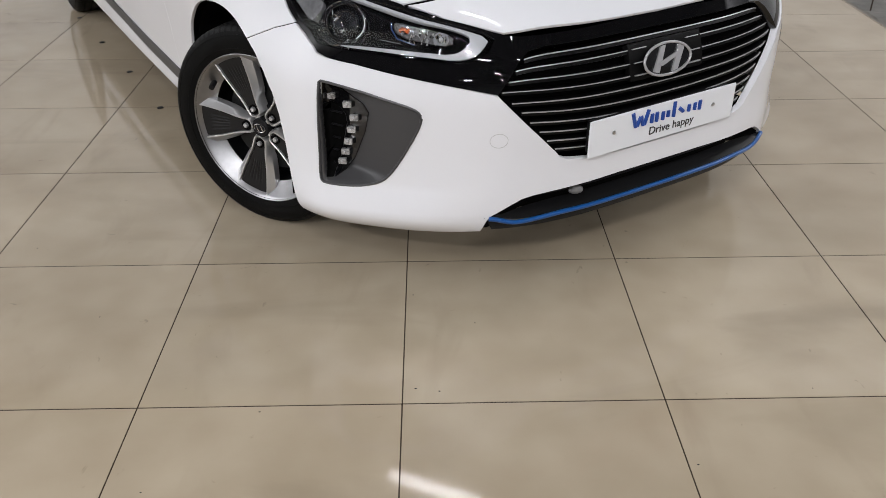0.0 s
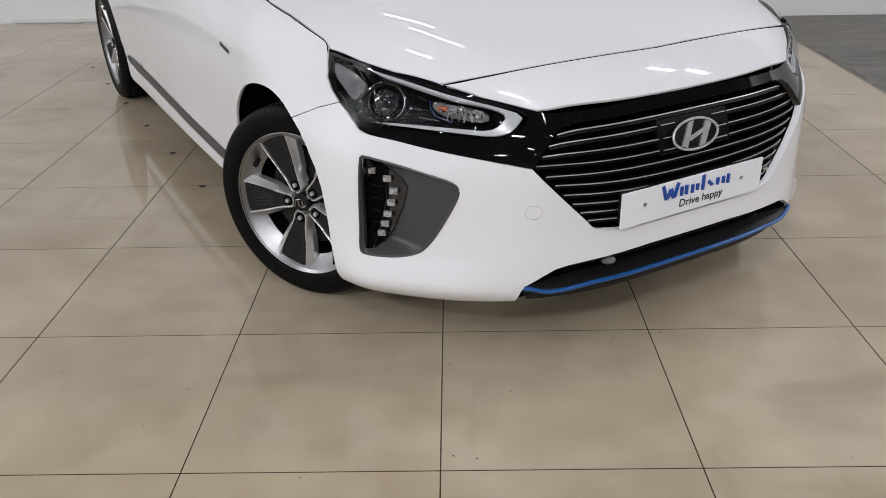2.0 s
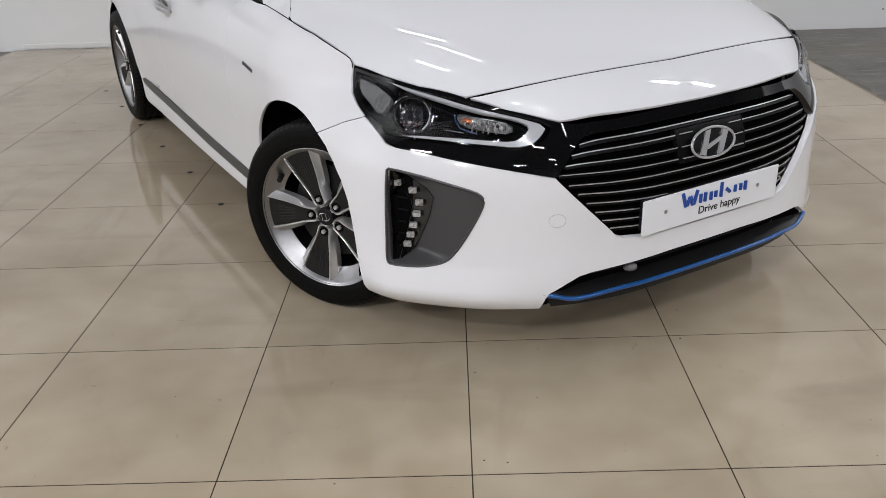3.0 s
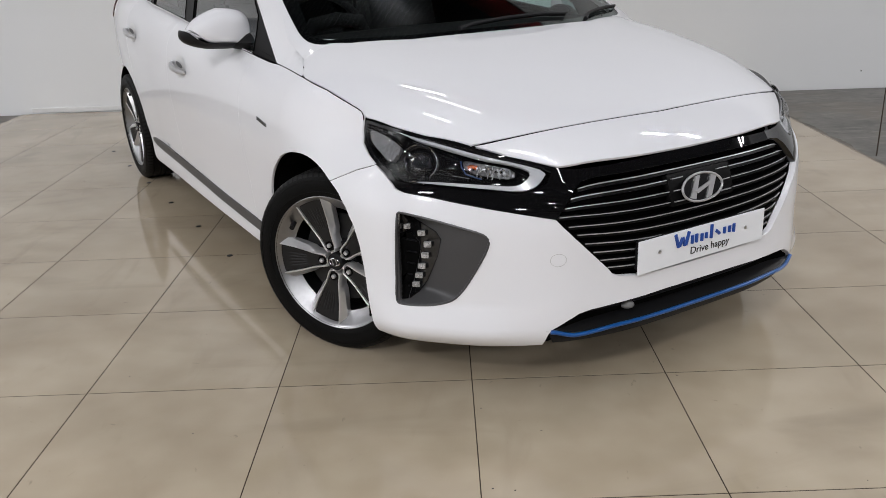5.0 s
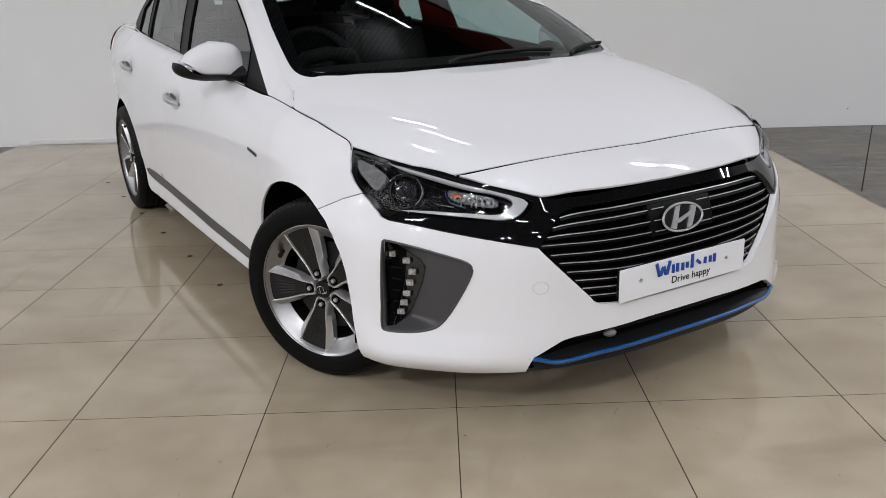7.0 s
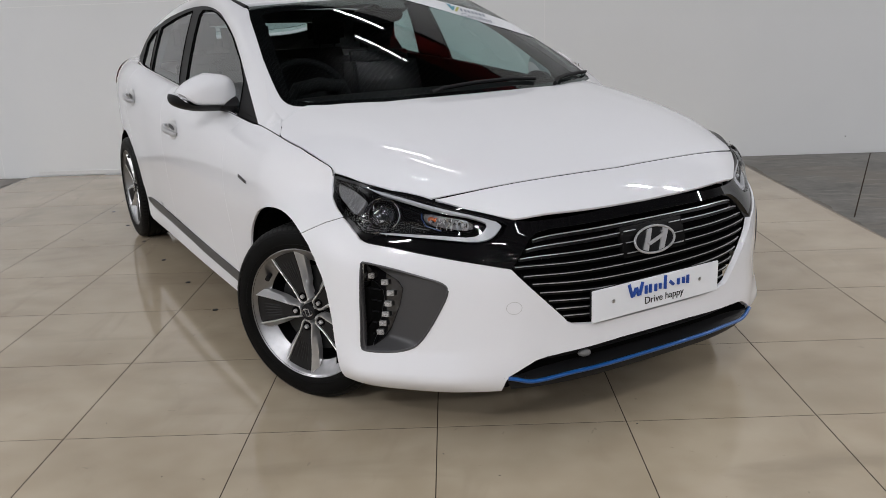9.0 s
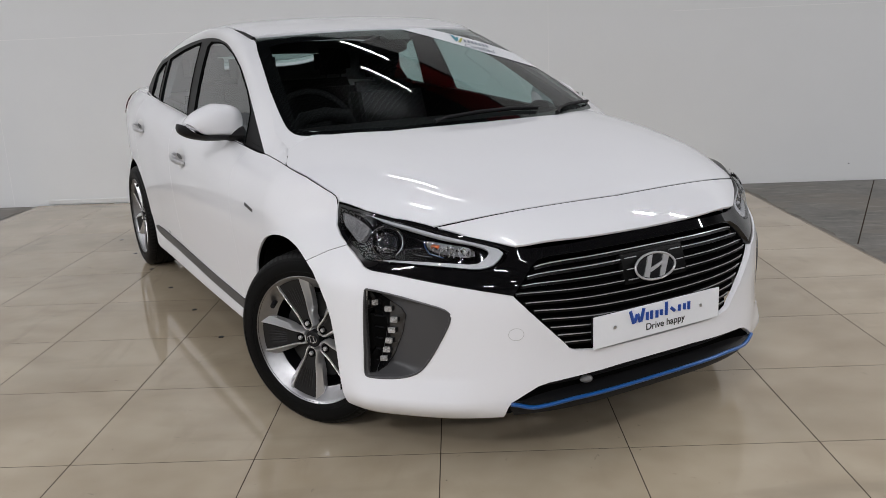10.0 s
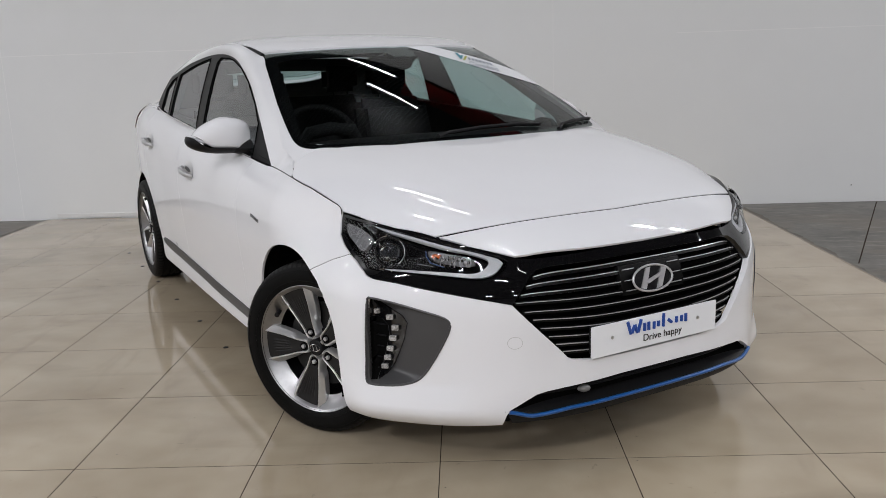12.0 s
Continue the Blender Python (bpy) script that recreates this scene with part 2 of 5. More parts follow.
def resample(poly, step, closed=True):
    out = []
    n = len(poly)
    for i in range(n if closed else n - 1):
        a, b = Vector(poly[i]), Vector(poly[(i + 1) % n])
        k = max(1, round((b - a).length / step))
        out += [tuple(a.lerp(b, j / k)) for j in range(k)]
    if not closed:
        out.append(tuple(poly[-1]))
    return out


def soften(poly, times=2, closed=True, cut=0.25):
    """Cuts the corners of a polygon, so that they become round."""
    for _ in range(times):
        n, out = len(poly), []
        for i in range(n if closed else n - 1):
            a, b = Vector(poly[i]), Vector(poly[(i + 1) % n])
            out += [tuple(a.lerp(b, cut)), tuple(a.lerp(b, 1 - cut))]
        if not closed:
            out = [tuple(poly[0])] + out[1:-1] + [tuple(poly[-1])]
        poly = out
    return poly


def inset(poly, d):
    """Moves a closed polygon's edges inwards by d."""
    n = len(poly)
    area = sum(poly[i][0] * poly[(i + 1) % n][1] - poly[(i + 1) % n][0] * poly[i][1] for i in range(n))
    s = 1 if area > 0 else -1
    out = []
    for i in range(n):
        p, a, b = Vector(poly[i]), Vector(poly[i - 1]), Vector(poly[(i + 1) % n])
        e0, e1 = (p - a), (b - p)
        if e0.length < 1e-9 or e1.length < 1e-9:
            continue
        e0.normalize(), e1.normalize()
        n0, n1 = Vector((-e0.y, e0.x)) * s, Vector((-e1.y, e1.x)) * s
        m = n0 + n1
        if m.length < 1e-6:
            continue
        m.normalize()
        out.append(tuple(p + m * (d / max(0.4, m.dot(n0)))))
    return out


def within(px, py, poly):
    """Even-odd test of arrays of points against a polygon."""
    r = np.zeros(len(px), bool)
    n = len(poly)
    for i in range(n):
        (x0, y0), (x1, y1) = poly[i], poly[(i + 1) % n]
        if y0 == y1:
            continue
        r ^= ((y0 > py) != (y1 > py)) & (px < (x1 - x0) * (py - y0) / (y1 - y0) + x0)
    return r


MIDDLE = Vector((0, 1.2, 0.5))


def panel(name, outline, fn, mat, parent, step=0.035, holes=(), depth=0.014, gap=0.0015, lift=0.0, mirror=False, label="", middle=MIDDLE, bend=None, creases=()):
    """A sheet of the surface fn inside an outline given in the surface's own two coordinates, with its edges turned in by depth."""
    loops = [inset(list(outline), gap)] + [inset(list(h), -gap) for h in holes]
    loops = [resample(l, step * 0.7) for l in loops]
    pts, edges = [], []
    for l in loops:
        k = len(pts)
        pts += l
        edges += [(k + i, k + (i + 1) % len(l)) for i in range(len(l))]
    for line in creases:
        line = resample(line, step * 0.7, False)
        edges += [(len(pts) + i, len(pts) + i + 1) for i in range(len(line) - 1)]
        pts += line
    rim = np.array(pts)
    lo, hi = rim.min(0), rim.max(0)
    gx, gy = np.meshgrid(np.arange(lo[0] + step / 2, hi[0], step), np.arange(lo[1] + step / 2, hi[1], step * 0.87))
    gx = gx + (np.arange(gx.shape[0]) % 2)[:, None] * step / 2
    gx, gy = gx.ravel(), gy.ravel()
    ok = within(gx, gy, loops[0])
    for h in loops[1:]:
        ok &= ~within(gx, gy, h)
    gx, gy = gx[ok], gy[ok]
    if len(gx):
        far = np.array([np.min((rim[:, 0] - x) ** 2 + (rim[:, 1] - y) ** 2) for x, y in zip(gx, gy)]) > (0.55 * step) ** 2
        pts = pts + list(zip(gx[far], gy[far]))
    from_cdt = delaunay_2d_cdt([Vector(p) for p in pts], edges, [], 0, 1e-7)
    flat, faces = from_cdt[0], from_cdt[2]
    cen = np.array([sum((flat[i] for i in f), Vector((0, 0))) / len(f) for f in faces])
    keep = within(cen[:, 0], cen[:, 1], loops[0])
    for h in loops[1:]:
        keep &= ~within(cen[:, 0], cen[:, 1], h)
    faces = [tuple(f) for f, k in zip(faces, keep) if k]
    used = sorted({i for f in faces for i in f})
    at = {i: k for k, i in enumerate(used)}
    sx = -1 if mirror else 1
    verts, normals = [], []
    e = 0.002

    def place(u, v):
        x, y, z = fn(u, v)
        return Vector((sx * x, y, z))

    for i in used:
        u, v = flat[i]
        p = place(u, v)
        nr = (place(u + e, v) - place(u - e, v)).cross(place(u, v + e) - place(u, v - e)).normalized()
        if nr.dot(p - middle) < 0:
            nr = -nr
        verts.append(p + nr * lift)
        if bend:
            lean = bend(u, v)
            nr = (nr + Vector((sx * lean.x, lean.y, lean.z))).normalized()
        normals.append(nr)
    tris = []
    for f in faces:
        f = [at[i] for i in f]
        a, b, c = (verts[i] for i in f[:3])
        if (b - a).cross(c - a).dot(normals[f[0]]) < 0:
            f.reverse()
        tris.append(tuple(f))
    if depth:
        once = {}
        for f in tris:
            for i in range(len(f)):
                a, b = f[i], f[(i + 1) % len(f)]
                if (b, a) in once:
                    del once[(b, a)]
                else:
                    once[(a, b)] = True
        acc = {}
        for a, b in once:
            o = (verts[b] - verts[a]).cross(normals[a])
            if o.length > 1e-9:
                o.normalize()
            for i in (a, b):
                acc[i] = acc.get(i, Vector()) + o
        top, low = {}, {}
        for i, o in acc.items():
            nr = normals[i]
            o = o.normalized() if o.length > 1e-6 else nr
            top[i] = len(verts)
            verts.append(verts[i].copy())
            normals.append((o + nr * 0.6).normalized())
            low[i] = len(verts)
            verts.append(verts[i] - nr * depth)
            normals.append(o)
        tris += [(b, a, c, d) for a, b, c, d in ((top[a], top[b], low[a], low[b]) for a, b in once)]
    me = bpy.data.meshes.new(name)
    me.from_pydata(verts, [], tris)
    me.materials.append(mat)
    me.polygons.foreach_set("use_smooth", [True] * len(me.polygons))
    me.normals_split_custom_set_from_vertices([tuple(v) for v in normals])
    ob = new(name, me)
    ob.parent = parent
    if label:
        tagged(ob, label)
    return ob


def loft(name, rows, mat, parent, mirror=False, label="", closed=False):
    """A smooth sheet through rows of points of equal number."""
    sx = -1 if mirror else 1
    verts = [(sx * p[0], p[1], p[2]) for r in rows for p in r]
    m = len(rows[0])
    faces = []
    for i in range(len(rows) - 1):
        for j in range(m - (0 if closed else 1)):
            k = (j + 1) % m
            f = (i * m + j, i * m + k, (i + 1) * m + k, (i + 1) * m + j)
            faces.append(f if sx > 0 else f[::-1])
    return mesh_object(name, verts, faces, mat, parent, label, smooth=True)


def both(make):
    """Builds a piece on the right-hand side and its mirror image on the left."""
    for mirror in (False, True):
        make(mirror)


def mirrored(poly):
    return [(-x, y) for x, y in reversed(poly)]


# ---------------------------------------------------------------- body surfaces (x to the car's left, y back from the front axle, z up)
def lerp_table(v, table):
    """Smooth (Catmull-Rom) value of a table of (position, value) at v."""
    n = len(table)
    if v <= table[0][0]:
        return table[0][1]
    if v >= table[-1][0]:
        return table[-1][1]
    k = max(i for i in range(n - 1) if table[i][0] <= v)
    x0, y0 = table[k]
    x1, y1 = table[k + 1]

    def slope(i):
        if i == 0 or i == n - 1:
            j = 0 if i == 0 else n - 2
            return (table[j + 1][1] - table[j][1]) / (table[j + 1][0] - table[j][0])
        return (table[i + 1][1] - table[i - 1][1]) / (table[i + 1][0] - table[i - 1][0])

    h = x1 - x0
    t = (v - x0) / h
    return ((2 * t**3 - 3 * t**2 + 1) * y0 + (t**3 - 2 * t**2 + t) * h * slope(k)
            + (3 * t**2 - 2 * t**3) * y1 + (t**3 - t**2) * h * slope(k + 1))


def ease(v, lo, hi):
    t = min(1.0, max(0.0, (v - lo) / (hi - lo)))
    return t * t * (3 - 2 * t)


# half plan of the body at its widest: (half width, length behind the front axle)
PLAN = [(0, -0.853), (0.13, -0.852), (0.26, -0.846), (0.38, -0.825), (0.49, -0.785), (0.63, -0.685), (0.73, -0.59),
        (0.815, -0.49), (0.865, -0.38), (0.890, -0.2), (0.897, 0.0), (0.898, 0.4), (0.905, 1.2), (0.900, 2.0), (0.888, 2.7),
        (0.82, 3.2), (0.73, 3.42), (0.58, 3.55), (0.3, 3.61), (0, 3.62)]
CHORD = [0.0]
for p_, q_ in zip(PLAN, PLAN[1:]):
    CHORD.append(CHORD[-1] + ((q_[0] - p_[0]) ** 2 + (q_[1] - p_[1]) ** 2) ** 0.5)
PLAN_X = [(c, p_[0]) for c, p_ in zip(CHORD, PLAN)]
PLAN_Y = [(c, p_[1]) for c, p_ in zip(CHORD, PLAN)]
FRONT = [(0.12, 0.16), (0.17, 0.06), (0.205, 0.018), (0.24, 0.0), (0.30, -0.004), (0.40, 0.0), (0.49, 0.0), (0.58, 0.006), (0.64, 0.028),
         (0.70, 0.065), (0.76, 0.105), (0.80, 0.118), (0.9, 0.14)]
SIDE = [(0.12, 0.14), (0.165, 0.040), (0.20, 0.030), (0.25, 0.028), (0.30, 0.030), (0.45, 0.022), (0.60, 0.012), (0.68, 0.014), (0.74, 0.020), (0.80, 0.037), (0.85, 0.068),
        (0.885, 0.112), (0.92, 0.14), (1.0, 0.2)]


def rise(y):
    d, e = y - 0.4, y - 2.6
    return 0.04 * (d + math.sqrt(d * d + 0.03)) - 0.04 * (e + math.sqrt(e * e + 0.03))


CREASE_Z = 0.248


def skirt(a, z):
    """Body side and front: a runs along the plan from the nose's centre (right side positive), z is the height."""
    s = abs(a)
    x, y = lerp_table(s, PLAN_X), lerp_table(s, PLAN_Y)
    x1, y1 = lerp_table(s + 0.004, PLAN_X), lerp_table(s + 0.004, PLAN_Y)
    x0, y0 = lerp_table(s - 0.004, PLAN_X), lerp_table(s - 0.004, PLAN_Y)
    if s < 0.004:
        x0, y0 = -x1, y1
    tx, ty = x1 - x0, y1 - y0
    m = (tx * tx + ty * ty) ** 0.5
    w = ease(s, 1.15, 1.62)
    flare = 0.019 * max(0.0, 1 - abs(z - CREASE_Z) / (0.085 if z > CREASE_Z else 0.07)) * ease(s, 0.52, 0.70) * (1 - ease(s, 0.92, 1.05))
    swell = 0.030 * math.exp(-((z - 0.725) / 0.045) ** 2) * ease(s, 0.52, 0.72) * (1 - ease(s, 0.90, 1.07))
    off = -flare - swell + (1 - w) * lerp_table(z, FRONT) + w * lerp_table(z - rise(y) * ease(z, 0.38, 0.86), SIDE)
    x, y = x - off * ty / m, y + off * tx / m
    return (-x if a >= 0 else x, y, z)


EDGE = [(-0.80, 0.40), (-0.727, 0.433), (-0.57, 0.602), (-0.42, 0.70), (-0.26, 0.775), (0.0, 0.787), (0.3, 0.79), (0.6, 0.79)]
ROLL = [(-0.8, 0.018), (-0.57, 0.038), (-0.26, 0.068), (0.0, 0.062), (0.3, 0.075), (0.6, 0.08)]


def bonnet(x, y):
    u = abs(x) / lerp_table(y, EDGE)
    spine = 0.0489 * y**3 + -0.0758 * y * y + 0.1736 * y + 0.9519 - 1.235 * max(0.0, -0.62 - y) ** 2
    return (x, y, spine - 0.026 * (x / 0.79) ** 2 - lerp_table(y, ROLL) * u**8)


def belt(y):
    return 0.885 + rise(y)


def upper(y, z):
    """Right-hand side above the belt line, leaning in towards the roof."""
    h = z - belt(y)
    b = 0.783 + 0.022 * ease(y, 0.4, 1.3) - 0.10 * ease(y, 2.0, 3.6)
    return (-(b - 0.40 * h - 0.30 * h * h), y, z)


def screen(u, v):
    """Windscreen: u from -1 (right) to 1, v from the bottom (0) to the top (1)."""
    x = u * (0.735 - 0.165 * v)
    c = 1 - u * u
    y = 0.31 - 0.20 * c + v * (0.775 - 0.0 * c)
    z = 0.958 + 0.018 * c + v * (0.366 - 0.0 * c) + 0.035 * v * (1 - v) * 4 * 0.5
    return (x, y, z)


ROOF = [(0.80, 1.325), (0.87, 1.345), (1.15, 1.395), (1.5, 1.425), (1.9, 1.412), (2.4, 1.345), (3.0, 1.205), (3.4, 1.09), (3.62, 1.02)]
ROOF_W = [(0.80, 0.54), (1.08, 0.575), (1.5, 0.605), (2.2, 0.59), (3.0, 0.56), (3.62, 0.52)]


def roof(x, y):
    u = abs(x) / lerp_table(y, ROOF_W)
    bow = 0.2 * min(1.0, (x / 0.57) ** 2) * (1 - ease(y, 1.0, 1.5))
    return (x, y, lerp_table(y - bow, ROOF) - 0.020 * u * u * (0.3 + 0.7 * ease(y, 1.0, 1.5)) - 0.016 * u**8)

# ---------------------------------------------------------------- room
WALL_SLOPE = -0.036
WALL_TOP = 4.7


def wall_y(x):
    return 4.78 + WALL_SLOPE * x


def slab(name, x0, y0, z0, x1, y1, z1, mat, label, bevel=0.0, category=""):
    ob = part(name, box(bmesh.new(), x0, y0, z0, x1, y1, z1, bevel), mat, smooth=False)
    return tagged(ob, label, category or name.split("_")[0], kind="structure")


slab("ground", -14, -26, -0.30, 14, 14, -0.012, CONCRETE, "grey polished concrete showroom floor with stains", category="floor")
slab("ceiling", -14, -26, CEIL, 14, 14, CEIL + 0.1, ROOF_STEEL_SHADED, "dark corrugated steel showroom roof", category="ceiling")
# unseen outer walls added to close the hall, tones set for bounce and reflections
slab("wall_south", -14.2, -26.2, -0.012, 14.2, -26, CEIL, HALL, "unseen dark grey hall wall behind the camera, keeps fill light low")
slab("wall_east", 14, -26, -0.012, 14.2, 14, CEIL, HALL, "unseen dark grey hall side wall, keeps fill light low")
slab("wall_west", -14.2, -26, -0.012, -14, 14, CEIL, SIDE_WALL_BOUNCE, "unseen plain pale side wall, brightened to bounce light onto the car")

slab("wall_hall", -14.2, 14, -0.012, 14.2, 14.2, CEIL, HALL, "unseen dark grey wall added at the far end of the hall")

# lighter than the wall: the highlight along the joints is in this colour
BEAD = material("joint_bead_highlight", (0.86, 0.86, 0.86), 0.3, vary=0.02)
wall = new("wall_north")
tagged(wall, "white panelled partition wall behind the car with faint joints", "wall", kind="structure")
wall.matrix_world = pose(0, 4.78, 0, 0, 0, math.degrees(math.atan(WALL_SLOPE)))
part("wall_core", box(bmesh.new(), -13.95, 0.0022, -0.012, 13.95, 0.2, WALL_TOP), WALL, wall, smooth=False)
PANEL_W = 4.8
for k in range(-2, 3):
    x = 0.88 + k * PANEL_W
    for z0, z1 in ((0.0, 1.445), (1.4452, WALL_TOP)):
        part("wall_panel", box(bmesh.new(), x - PANEL_W + 0.0002, 0.0, z0, x, 0.010, z1, 0.0002), WALL, wall, smooth=False)
    part("wall_bead", box(bmesh.new(), x - 0.002, -0.0012, 0.0, x + 0.002, 0.001, WALL_TOP, 0.0005), BEAD, wall, smooth=False)
for x0, x1 in ((-13.9, -2.9), (-2.9, -1.6), (1.9, 3.1), (3.1, 13.9)):
    part("wall_bead", box(bmesh.new(), x0, -0.0014, 1.4425, x1 - 0.01, 0.001, 1.4475, 0.0005), BEAD, wall, smooth=False)
for x, z, w, h in ((3.398, 0.128, 0.010, 0.010), (-3.05, 0.012, 0.012, 0.028), (1.158, 0.79, 0.006, 0.026)):
    part("wall_mark", box(bmesh.new(), x, -0.002, z, x + w, 0.001, z + h, 0.001), GREY, wall, smooth=False)
part("baseboard", box(bmesh.new(), -3.60, -0.008, 0.004, 2.42, 0.012, 0.044, 0.002), material("skirting", (0.74, 0.74, 0.73), 0.5, vary=0.05), wall, smooth=False)

# ---------------------------------------------------------------- car
CAR = new("car")
tagged(CAR, "white five-door hybrid hatchback, front wheels turned, on beige tiles", "car")
CAR.matrix_world = pose(0.2474, 0.7254, 0, 0, 0, 30.61)

# outlines of the front, along the plan and in height
TOP_R = [(0.492, 0.577), (0.554, 0.589), (0.619, 0.600), (0.703, 0.613), (0.772, 0.623), (0.844, 0.634), (0.922, 0.642), (0.950, 0.649), (0.966, 0.662), (1.003, 0.683), (1.050, 0.699)]
SEAM_R = [(1.050, 0.699), (1.130, 0.674), (1.211, 0.639), (1.247, 0.623)]
ARCH_R = [(1.247, 0.623), (1.185, 0.600), (1.138, 0.569), (1.100, 0.525), (1.076, 0.473), (1.056, 0.368), (1.040, 0.261), (1.036, 0.205)]
LOW_R = [(0.95, 0.198), (0.80, 0.196), (0.66, 0.198), (0.528, 0.204), (0.514, 0.243), (0.503, 0.259), (0.461, 0.284), (0.427, 0.302), (0.393, 0.309), (0.339, 0.313), (0.263, 0.316), (0.137, 0.320)]
GRILLE_R = [(0.481, 0.565), (0.407, 0.489), (0.340, 0.421), (0.326, 0.404), (0.305, 0.394), (0.24, 0.385), (0.10, 0.383)]
FOG_R = [(0.927, 0.590), (0.839, 0.577), (0.752, 0.557), (0.694, 0.542), (0.676, 0.529), (0.673, 0.513), (0.687, 0.478), (0.732, 0.398), (0.763, 0.356), (0.786, 0.340), (0.821, 0.329), (0.866, 0.323), (0.932, 0.321), (0.944, 0.327), (0.945, 0.353), (0.934, 0.583)]
STRIP_LOW = [(0.472, 0.703), (0.418, 0.698), (0.301, 0.699), (0.172, 0.702), (0.037, 0.705)]
LAMP_TOP = [(1.187, 0.803), (1.012, 0.7952), (0.871, 0.7823), (0.735, 0.7622), (0.624, 0.7381), (0.516, 0.7130), (0.472, 0.7030)]
LAMP_OUT = [(1.187, 0.803), (1.184, 0.773), (1.161, 0.742), (1.116, 0.722), (1.050, 0.699)]

CREASE = [(0.560, CREASE_Z), (0.70, CREASE_Z), (0.90, CREASE_Z), (1.025, CREASE_Z)]
right = list(reversed(GRILLE_R)) + TOP_R + SEAM_R[1:] + ARCH_R[1:] + LOW_R
outline = right + mirrored(right)
panel("front_bumper", outline, skirt, PAINT, CAR, step=0.022, holes=[FOG_R, mirrored(FOG_R)], depth=0.02, creases=[CREASE, mirrored(CREASE)], label="white painted front bumper")

# nose strip above the grille and the bonnet, in plan
NOSE = [(-0.442, -0.740), (-0.400, -0.760), (-0.293, -0.780), (-0.174, -0.789), (0, -0.792)]
SEAM = [(-0.610, -0.575), (-0.558, -0.601), (-0.494, -0.625), (-0.419, -0.641), (-0.324, -0.649), (-0.2, -0.654), (0, -0.661)]
LAMP_EDGE = [(-0.544, -0.653), (-0.469, -0.717)]
SEAM = soften(SEAM, 2, False)
NOSE = soften(NOSE, 2, False)
half = SEAM[::-1] + LAMP_EDGE + NOSE
panel("nose_panel", half + mirrored(half[1:-1]), bonnet, PAINT, CAR, step=0.03, depth=0.010, gap=0.0034, label="white painted nose panel above the grille")
BON_SIDE = [(-0.614, -0.571), (-0.686, -0.460), (-0.734, -0.363), (-0.772, -0.262), (-0.769, -0.240), (-0.768, -0.208), (-0.773, -0.17), (-0.779, -0.102), (-0.784, -0.027), (-0.789, 0.051), (-0.792, 0.137), (-0.788, 0.160),
            (-0.757, 0.219), (-0.721, 0.294), (-0.70, 0.325), (-0.66, 0.305), (-0.579, 0.215), (-0.389, 0.135), (-0.15, 0.115), (0, 0.112)]
half = SEAM[:0:-1] + BON_SIDE
panel("bonnet", half + mirrored(half[1:-1]), bonnet, PAINT, CAR, step=0.04, depth=0.03, gap=0.0032, label="white painted bonnet")


def behind_at(fn, u, v, d):
    a = Vector(fn(u, v))
    n = (Vector(fn(u + 0.002, v)) - a).cross(Vector(fn(u, v + 0.002)) - a).normalized()
    if n.dot(a - MIDDLE) < 0:
        n = -n
    return a - n * d


# black strip along a panel gap, in place of the gap's own shade
def gap_shade(points, fn, mirror=False, r=0.0036, d=0.0048):
    pts = [behind_at(fn, u, v, d) for u, v in resample(points, 0.03, False)]
    sx = -1 if mirror else 1
    return part("gap_shade", sweep([(sx * p.x, p.y, p.z) for p in pts], r, 6), CAVITY, CAR, "thin black line for the shade in a panel gap")


gap_shade(SEAM + mirrored(SEAM[:-1]), bonnet)
for mirror in (False, True):
    gap_shade(BON_SIDE[:4], bonnet, mirror, r=0.0032, d=0.0042)
for mirror in (False, True):
    gap_shade([(1.186, 0.799), (1.191, 0.812), (1.203, 0.822), (1.223, 0.828), (1.259, 0.836), (1.324, 0.850), (1.397, 0.864), (1.48, 0.872), (1.577, 0.8805), (1.697, 0.8885), (1.83, 0.897), (1.90, 0.8995)], skirt, mirror, r=0.0015, d=-0.0003)
    gap_shade(SEAM_R, skirt, mirror, r=0.0022, d=0.0036)


# glossy black band that carries the headlights and tops the grille
def behind(fn, d):
    """The surface fn moved back by d."""
    def f(u, v):
        a = Vector(fn(u, v))
        n = (Vector(fn(u + 0.002, v)) - a).cross(Vector(fn(u, v + 0.002)) - a).normalized()
        if n.dot(a - MIDDLE) < 0:
            n = -n
        return tuple(a - n * d)
    return f


SLAT_Z = [0.658, 0.633, 0.601, 0.570, 0.539, 0.507, 0.478, 0.450, 0.425, 0.401]
SLAT_UP = [0.001, 0.001, 0.008, 0.014, 0.015, 0.021, 0.022, 0.022, 0.020, 0.019]
SLAT_END = [0.415, 0.441, 0.461, 0.480, 0.453, 0.427, 0.404, 0.378, 0.355, 0.331]
GRILLE_HOLE = [(0.0, 0.675), (0.36, 0.674), (0.405, 0.668), (0.432, 0.650), (0.475, 0.598), (0.488, 0.578)] + GRILLE_R[:5] + [(0.24, 0.385), (0.0, 0.383)]
band_r = [(0.037, 0.705)] + STRIP_LOW[::-1][1:] + LAMP_TOP[::-1][1:] + LAMP_OUT[1:] + TOP_R[::-1][1:] + [(0.486, 0.584), (0.470, 0.604), (0.432, 0.650), (0.405, 0.668), (0.36, 0.674)]
